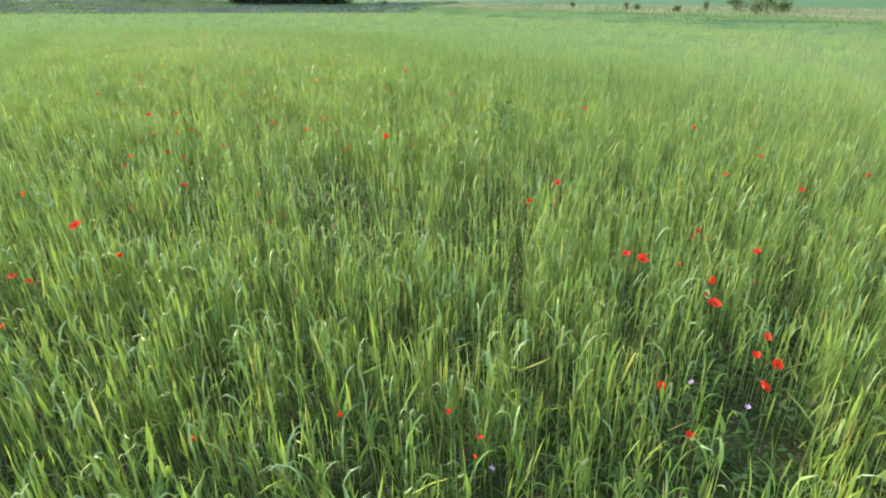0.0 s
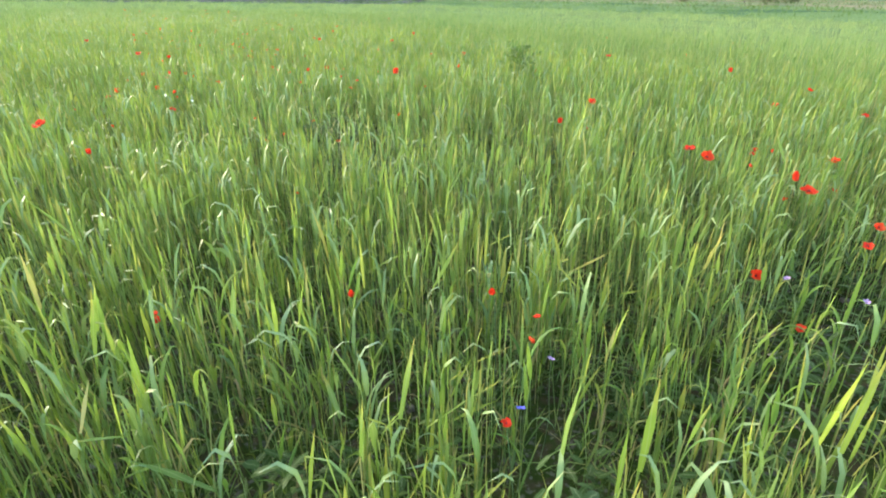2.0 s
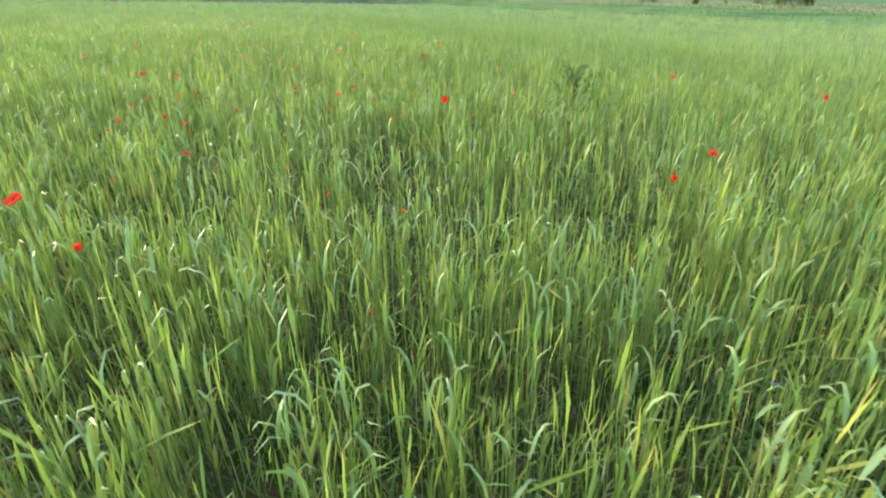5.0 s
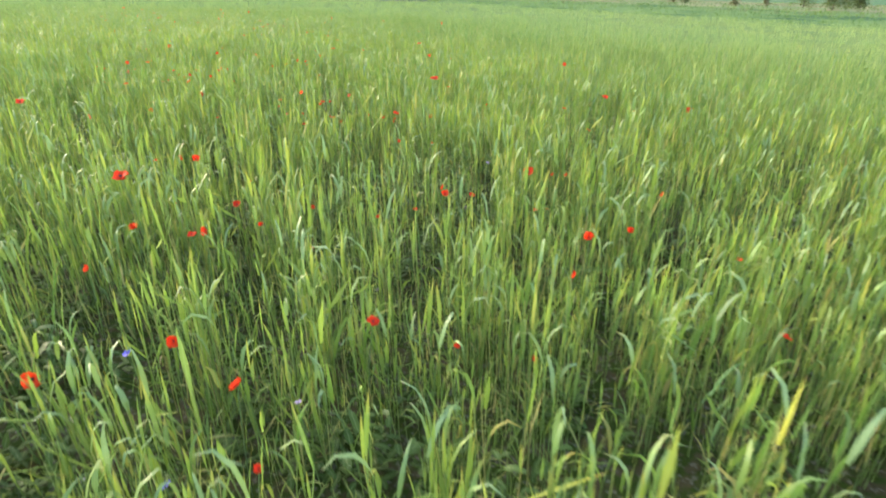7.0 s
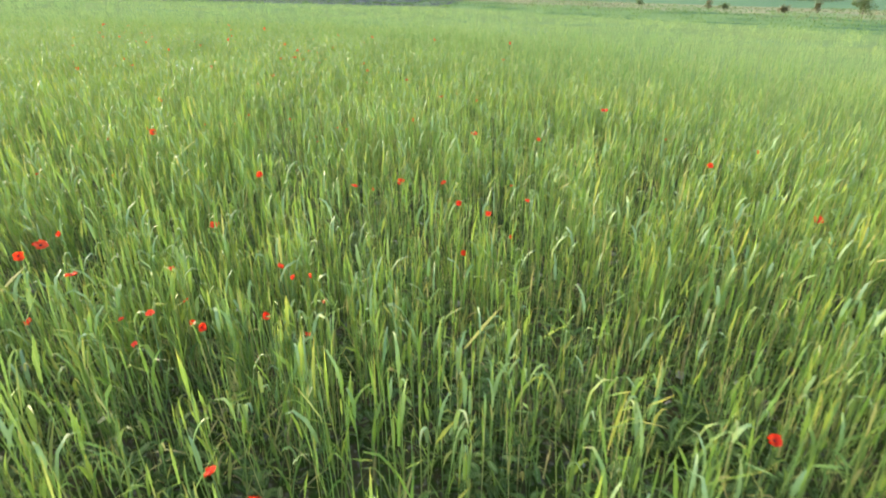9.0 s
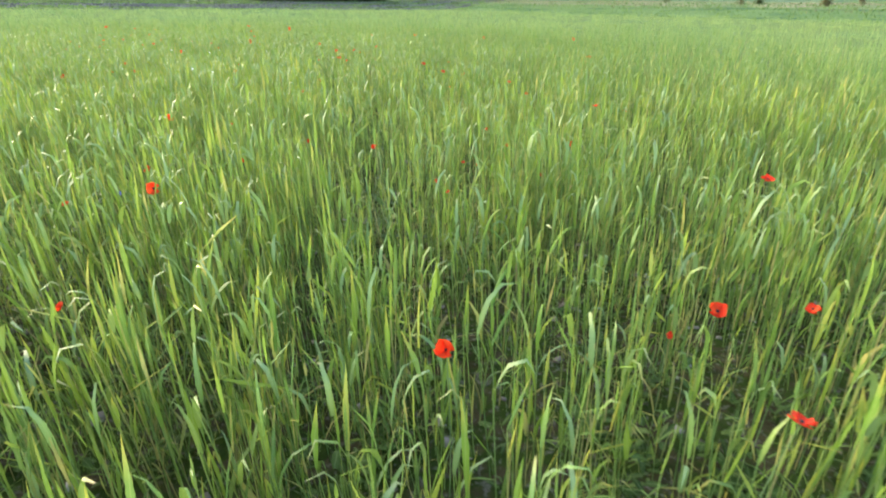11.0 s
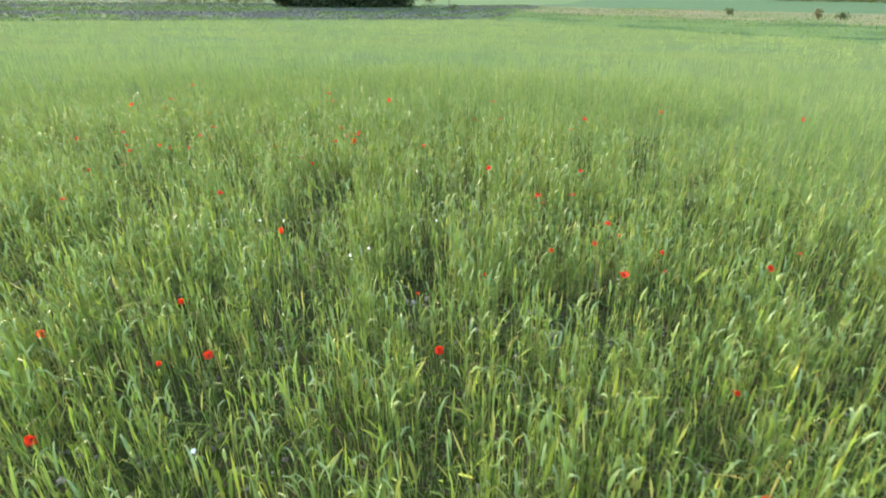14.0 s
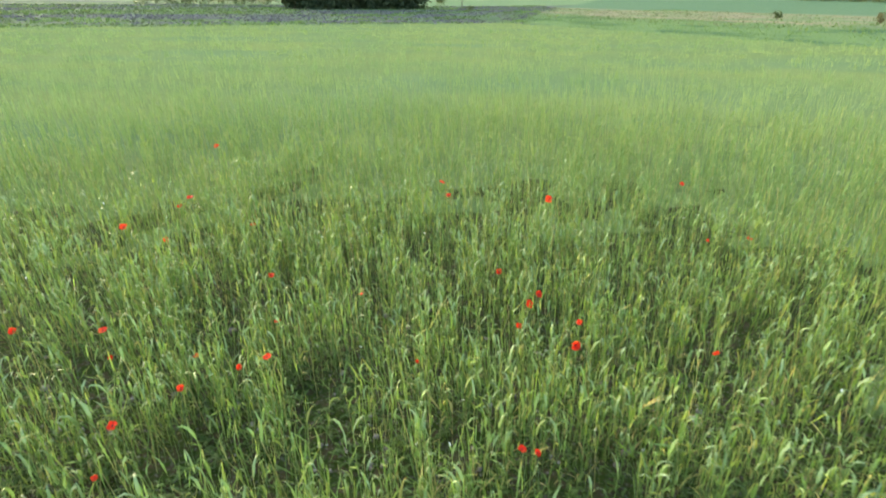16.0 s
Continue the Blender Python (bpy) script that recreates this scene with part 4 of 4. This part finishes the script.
M_PURPLE = leaf_material("purple_bloom", [(0.0, (0.09, 0.095, 0.11)), (0.6, (0.115, 0.11, 0.145)), (1.0, (0.145, 0.13, 0.18))], (0.16, 0.15, 0.19), (0.11, 0.11, 0.125), rough=0.85, glow=0.06, shine=(0.16, 0.15, 0.2), gloss=0.1)


def tufts(x, y, long, wide, mats, pick, each=3):
    pieces = []
    n = len(x)
    for k in range(each):
        base = np.stack([x + rng.normal(0, 0.15, n), y + rng.normal(0, 0.15, n), land(x, y) - 0.03], -1)
        rise, bend = np.radians(rng.uniform(60, 90, n)), np.radians(rng.uniform(0, 70, n))
        lo, wd = long * rng.uniform(0.6, 1.25, n), wide * rng.uniform(0.6, 1.4, n)
        for m in range(len(mats)):
            q = pick == m
            pieces.append((ribbons(base[q], rng.uniform(0, 6.28, q.sum()), rise[q], bend[q], lo[q], wd[q], rng.normal(0, 0.7, q.sum()), 2), m))
    return join(pieces)


def scatter(x0, x1, y0, y1, density):
    n = rng.poisson((x1 - x0) * (y1 - y0) * density)
    x, y = rng.uniform(x0, x1, n), rng.uniform(y0, y1, n)
    return x, y, *beyond(x, y)


def streaky(x, y, size):
    """Patches drawn out along the right-hand edge of the field."""
    return patchy((x * -0.472 + y * 0.881) / 5, x * 0.881 + y * 0.472, size)


x, y, gl_, gr_ = scatter(-4, 60, 10, 110, 7)
q = (gr_ > 0.1) & (gr_ < 11) & (gr_ > gl_ - 3)
x, y = x[q], y[q]
v, f, u, ix = tufts(x, y, 0.20, 0.06, [M_VERGE, M_TALL], (streaky(x, y, 1.6) > 0.56).astype(int), 2)
tagged(new("verge_grass", mesh_of("verge_grass", v, f, [M_VERGE, M_TALL], u, index=ix)), "green grassy verge with darker streaks along the wheat field", "grass", kind="stuff")

x, y, gl_, gr_ = scatter(-2, 80, 10, 150, 3.2)
q = (gr_ > 8) & (gr_ < 32 + 4 * np.sin(x * 0.31)) & (gr_ > gl_) & (rng.random(len(x)) < 0.25 + patchy(x, y, 4))
x, y = x[q], y[q]
v, f, u, ix = tufts(x, y, 0.20, 0.07, [M_HAY, M_VERGE], (streaky(x, y, 2.2) > 0.66).astype(int), 2)
tagged(new("dry_grass", mesh_of("dry_grass", v, f, [M_HAY, M_VERGE], u, index=ix)), "pale straw-coloured dry grass strip with greener tufts", "grass", kind="stuff")

x, y, gl_, gr_ = scatter(-110, 10, 35, 160, 2.6)
q = (gl_ > 0.1) & (gl_ < 54) & (gl_ > gr_ - 2)
x, y, gl_ = x[q], y[q], gl_[q]
along, across = x * 0.872 + y * 0.49, y * 0.872 - x * 0.49
mottle = patchy(along / 5, across, 3.4) * 0.75 + patchy(along / 3, across, 1.2) * 0.25
bloom = mottle + 0.08 * np.exp(-gl_ / 10) > 0.55
dark = (mottle < 0.42) & (rng.random(len(x)) < 0.35 * np.exp(-gl_ / 8))
v, f, u, ix = tufts(x, y, 0.22, 0.26, [M_MEADOW, M_PURPLE, M_VERGE, M_TALL], np.where(bloom, 1, np.where(dark, 3, np.where(patchy(x, y, 2.3) > 0.55, 2, 0))), 2)
tagged(new("flower_meadow", mesh_of("flower_meadow", v, f, [M_MEADOW, M_PURPLE, M_VERGE, M_TALL], u, index=ix)), "grey-green meadow strip with patches of purple bloom", "meadow", kind="stuff")

# ---- trees, hedges and bushes ----
M_BARK = plain_material("bark", (0.09, 0.07, 0.05), 0.9, 0.5, 8)
M_GROVE = leaf_material("grove_leaf", [(0.0, (0.014, 0.024, 0.021)), (0.6, (0.02, 0.034, 0.027)), (1.0, (0.03, 0.048, 0.033))], (0.03, 0.045, 0.03), (0.02, 0.032, 0.025), glow=0.08, gloss=0.02, rough=0.9)
M_BUSH = leaf_material("bush_leaf", [(0.0, (0.035, 0.05, 0.025)), (0.6, (0.06, 0.085, 0.04)), (1.0, (0.10, 0.115, 0.055))], (0.1, 0.1, 0.05), (0.06, 0.08, 0.04), glow=0.2)
M_BROWN = leaf_material("brown_leaf", [(0.0, (0.08, 0.065, 0.035)), (0.6, (0.13, 0.10, 0.055)), (1.0, (0.18, 0.15, 0.08))], (0.18, 0.14, 0.08), (0.11, 0.09, 0.05), glow=0.15)


def crown_mesh(name, mat, clumps, leaves, leaf, seed):
    """Leaf clumps round given centres (x, y, z, radius): many small curved leaves."""
    r = np.random.default_rng(seed)
    pts = []
    for cx_, cy_, cz_, rad in clumps:
        d = r.normal(0, 1, (leaves, 3))
        d /= np.linalg.norm(d, axis=1)[:, None]
        pts.append(np.array([cx_, cy_, cz_]) + d * rad * r.uniform(0.45, 1.05, (leaves, 1)) ** 0.6 * np.array([1, 1, 0.85]))
    p = np.concatenate(pts)
    p[:, 2] = np.maximum(p[:, 2], 0.05)
    n = len(p)
    v, f, u = ribbons(p, r.uniform(0, 6.28, n), np.radians(r.uniform(-60, 80, n)), np.radians(r.uniform(0, 80, n)), leaf * r.uniform(0.6, 1.4, n), leaf * 0.6 * r.uniform(0.6, 1.3, n), r.normal(0, 1, n), 2, 1.4, 0.45)
    return mesh_of(name, v, f, mat, u)


def limbs(name, high, girth, spread, seed):
    r = np.random.default_rng(seed)
    v, f = tube([(0.06 * high * math.sin(k) * 0.2, 0.05 * high * math.cos(k * 1.4) * 0.2, -0.3 + (high + 0.3) * k / 5) for k in range(6)], [girth * (1.15 - 0.2 * k) for k in range(6)], 7)
    v, f = list(v), list(f)
    for k in range(6):
        a, z0 = r.uniform(0, 6.28), high * r.uniform(0.2, 0.7)
        bv, bf = tube([(spread * s * math.cos(a), spread * s * math.sin(a), z0 + high * 0.3 * s ** 0.8) for s in (0, 0.35, 0.7, 1)], [girth * g for g in (0.45, 0.32, 0.2, 0.08)], 5)
        f += [tuple(i + len(v) for i in q_) for q_ in bf]
        v += bv
    return mesh_of(name, v, f, M_BARK)


def tree(kind):
    r = np.random.default_rng(300 + kind)
    root = new("tree")
    high = (7.0, 8.2, 6.2)[kind]
    part("trunk", limbs("tree_trunk", high * 0.8, 0.16, 2.0, 310 + kind), root)
    clumps = [(r.normal(0, 1.0), r.normal(0, 1.0), z, r.uniform(1.1, 1.9) * (1.1 - 0.5 * z / high)) for z in np.linspace(0.9, high - 0.8, 12)]
    clumps += [(r.uniform(-2.2, 2.2), r.uniform(-1.6, 1.6), r.uniform(0.5, 2.4), r.uniform(0.9, 1.3)) for k in range(10)]
    tagged(part("crown", crown_mesh("tree_crown", M_GROVE, clumps, 60, 0.7, 320 + kind), root), kind="stuff")
    return tagged(root, "dense dark green tree of a grove, foliage reaching the ground", "tree", "trees of the grove")


def bush(name, mat, wide, high, leaf, label, group, seed, count=70):
    r = np.random.default_rng(seed)
    root = new(name)
    part("stems", limbs(name + "_stems", high * 0.7, 0.04, wide * 0.35, seed), root)
    clumps = [(r.uniform(-0.5, 0.5) * wide * 0.75, r.uniform(-0.4, 0.4) * wide * 0.6, r.uniform(0.2, 0.75) * high, r.uniform(0.22, 0.34) * min(wide, high * 1.2)) for k in range(9)]
    tagged(part("foliage", crown_mesh(name + "_foliage", mat, clumps, count, leaf, seed + 1), root), kind="stuff")
    return tagged(root, label, "bush", group)


def stand(x, y):
    return float(land(np.array(x, float), np.array(y, float)))


trees = [tree(k) for k in range(3)]
placed = set()
for n in range(14):
    t = n / 13
    x, y = -37.0 + 19.6 * t + rng.normal(0, 0.3), 123.5 + 12.7 * t + rng.normal(0, 0.6)
    m = pose(x, y, stand(x, y), 0, 0, rng.uniform(0, 360))
    k = n % 3
    if k in placed:
        copy_thing(trees[k], m)
    else:
        placed.add(k)
        trees[k].matrix_basis = m

shrub = bush("hedge_shrub", M_BUSH, 4.4, 3.2, 0.4, "dark green shrub in a far field hedge", "shrubs of the far hedges", 400, 60)
spots_left = [(-64.5 + 2.3 * k + rng.normal(0, 0.3), 128.6 + 1.5 * k + rng.normal(0, 0.5)) for k in range(9)]
spots_right = [(96.4 - 0.36 * k + rng.normal(0, 0.4), 210 - 3.0 * k + rng.normal(0, 0.6)) for k in range(24)]
for n, (x, y) in enumerate(spots_left + spots_right):
    m = pose(x, y, stand(x, y), 0, 0, rng.uniform(0, 360))
    if n:
        copy_thing(shrub, m)
    else:
        shrub.matrix_basis = m

for name, mat, x, y, wide, high, label in (
        ("bush", M_BUSH, 32.0, 54.8, 3.2, 1.6, "dark green spreading bush on the dry grass strip"),
        ("bush", M_BUSH, 32.5, 59.6, 1.8, 2.0, "olive green upright bush on the dry grass strip"),
        ("bush", M_BUSH, 36.0, 57.0, 1.9, 1.3, "small grey-green bush beside a larger one"),
        ("bush", M_BROWN, 31.5, 64.0, 0.8, 1.2, "brown twiggy bush on pale grass"),
        ("bush", M_BROWN, 28.0, 63.5, 1.0, 0.7, "low brown scrub on the dry grass strip"),
        ("bush", M_BROWN, 26.2, 74.2, 0.8, 1.0, "small brown scrubby bush on pale grass"),
        ("bush", M_BUSH, 26.3, 71.0, 0.9, 0.9, "small olive bush on pale grass"),
        ("bush", M_BUSH, 21.0, 80.8, 0.75, 1.1, "small dark bush standing alone on dry grass"),
        ("bush", M_BUSH, -12.7, 157.0, 2.4, 2.0, "round dark bush beside the grove"),
        ("bush", M_BUSH, -7.4, 124.5, 1.4, 0.9, "small dark bush in the purple meadow")):
    b = bush(name, mat, wide, high, min(0.22, 0.05 + 0.07 * wide), label, "bushes beyond the field", 500 + int(x * 7 + y))
    b.matrix_basis = pose(x, y, stand(x, y))

v, f = tube([(0, 0, -0.4), (0.01, 0, 1.2), (0.03, 0.01, 2.6)], [0.09, 0.08, 0.07], 8)
post = new("wooden_post", mesh_of("wooden_post", v, f, M_BARK))
post.matrix_basis = pose(-8.3, 147.0, stand(-8.3, 147.0))
tagged(post, "thin weathered wooden post standing in the meadow", "post")

# ---- a tall weed in the crop ----
root = new("tall_weed")
v, f = tube([(0, 0, -0.05), (0.02, 0, 0.4), (0, 0.02, 0.65), (0.01, 0, 0.92)], [0.008, 0.007, 0.005, 0.002], 6)
part("stem", mesh_of("weed_stem", v, f, M_PSTEM), root)
r = np.random.default_rng(77)
shoots = []
for k in range(18):
    a = 2.4 * k
    n = 60
    z0 = 0.26 + 0.031 * k
    reach_ = 0.42 * (1.1 - 0.045 * k)
    s = r.random(n)
    base = np.stack([np.cos(a) * reach_ * s + r.normal(0, 0.02, n), np.sin(a) * reach_ * s + r.normal(0, 0.02, n), z0 + 0.16 * s + r.normal(0, 0.015, n)], -1)
    shoots.append((ribbons(base, a + r.normal(0, 0.9, n), np.radians(r.uniform(0, 75, n)), np.radians(r.uniform(0, 70, n)), r.uniform(0.04, 0.09, n), r.uniform(0.015, 0.032, n), r.normal(0, 0.7, n), 3, 1.4, 0.4), 0))
v, f, u, ix = join(shoots)
tagged(part("foliage", mesh_of("weed_foliage", v, f, M_TALL, u), root), kind="stuff")
root.matrix_basis = pose(1.09, 8.42, 0.02)
tagged(root, "tall dark green leafy weed rising above the wheat", "weed")

# ---- single wheat plants along the flown line ----


def wheat_plant(kind):
    """One tiller: jointed stem and broad folded leaves, each a part."""
    r = np.random.default_rng(700 + kind)
    root = new("wheat_plant")
    high = r.uniform(0.42, 0.54)
    lean = r.normal(0, 0.03, 2)
    at = lambda s: np.array([lean[0] * s * s, lean[1] * s * s, high * s])
    v, f = tube([at(s) - (0, 0, 0.03 if s == 0 else 0) for s in (0, 0.2, 0.4, 0.6, 0.8, 1.0)], [0.0024, 0.0023, 0.0026, 0.0022, 0.0024, 0.0016], 6)
    u = np.stack([np.tile(np.linspace(0, 1, 6), 6), np.repeat(np.linspace(0, 1, 6), 6)], -1)
    part("stem", mesh_of("plant_stem", v, f, M_STEM, u), root)
    for k in range(5):
        s = (1.0, 0.82, 0.62, 0.42, 0.22)[k]
        droop = r.random() < (0.5 if k == 0 else 0.55)
        head = r.uniform(0, 6.28)
        rise, bend = np.radians(r.uniform(72, 87)), np.radians(r.uniform(90, 195) if droop else r.uniform(5, 30))
        long, wide = r.uniform(0.13, 0.24), r.uniform(0.010, 0.0165)
        power = r.uniform(1.8, 3.2) if droop else 1.5
        segs = 9
        c = ribbons(at(s)[None], np.array([head]), np.array([rise]), np.array([bend]), np.array([long]), np.array([wide]), np.array([r.normal(0, 0.7)]), segs, power)[0].reshape(-1, 2, 3)
        t = np.gradient(c.mean(1), axis=0)
        t /= np.linalg.norm(t, axis=1)[:, None]
        side = c[:, 1] - c[:, 0]
        nrm = np.cross(side, t)
        mid = c.mean(1) - nrm * 0.22
        v = np.stack([c[:, 0], mid, c[:, 1]], 1).reshape(-1, 3)
        f = [(3 * j + i, 3 * j + i + 1, 3 * j + i + 4, 3 * j + i + 3) for j in range(segs) for i in (0, 1)]
        u = np.stack([np.tile([0, 0.5, 1.0], segs + 1), np.repeat(np.linspace(0, 1, segs + 1), 3)], -1)
        part("leaf", mesh_of("plant_leaf", v, f, M_LEAF if k < 4 or r.random() < 0.5 else M_DRY, u), root)
    return tagged(root, "single green wheat stalk with long folded leaves", "wheat plant", "wheat plants along the line")


M_LEAF = leaf_material("plant_leaf", [(0.0, (0.085, 0.175, 0.085)), (0.2, (0.14, 0.24, 0.15)), (0.35, (0.09, 0.21, 0.055)), (0.7, (0.14, 0.27, 0.05)), (1.0, (0.22, 0.33, 0.07))],
                       (0.52, 0.44, 0.12), (0.19, 0.31, 0.055), rough=0.34, tips=0.3, island=False)
plants = [wheat_plant(k) for k in range(10)]
n = 0
for cx_, cy_, wx, wy, many in ((0.0, 1.75, 1.5, 0.75, 100), (-2.6, 6.6, 1.6, 1.0, 50), (-6.8, 15.6, 1.5, 1.0, 80), (-4.9, 12.0, 1.5, 1.0, 30)):
    for k in range(many):
        x, y = cx_ + rng.uniform(-wx, wx), cy_ + rng.uniform(-wy, wy)
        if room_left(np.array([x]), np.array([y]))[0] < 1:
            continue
        m = pose(x, y, stand(x, y), rng.normal(0, 3), rng.normal(0, 3), rng.uniform(0, 360))
        if n < len(plants):
            plants[n].matrix_basis = m
        else:
            copy_thing(plants[n % len(plants)], m)
        n += 1
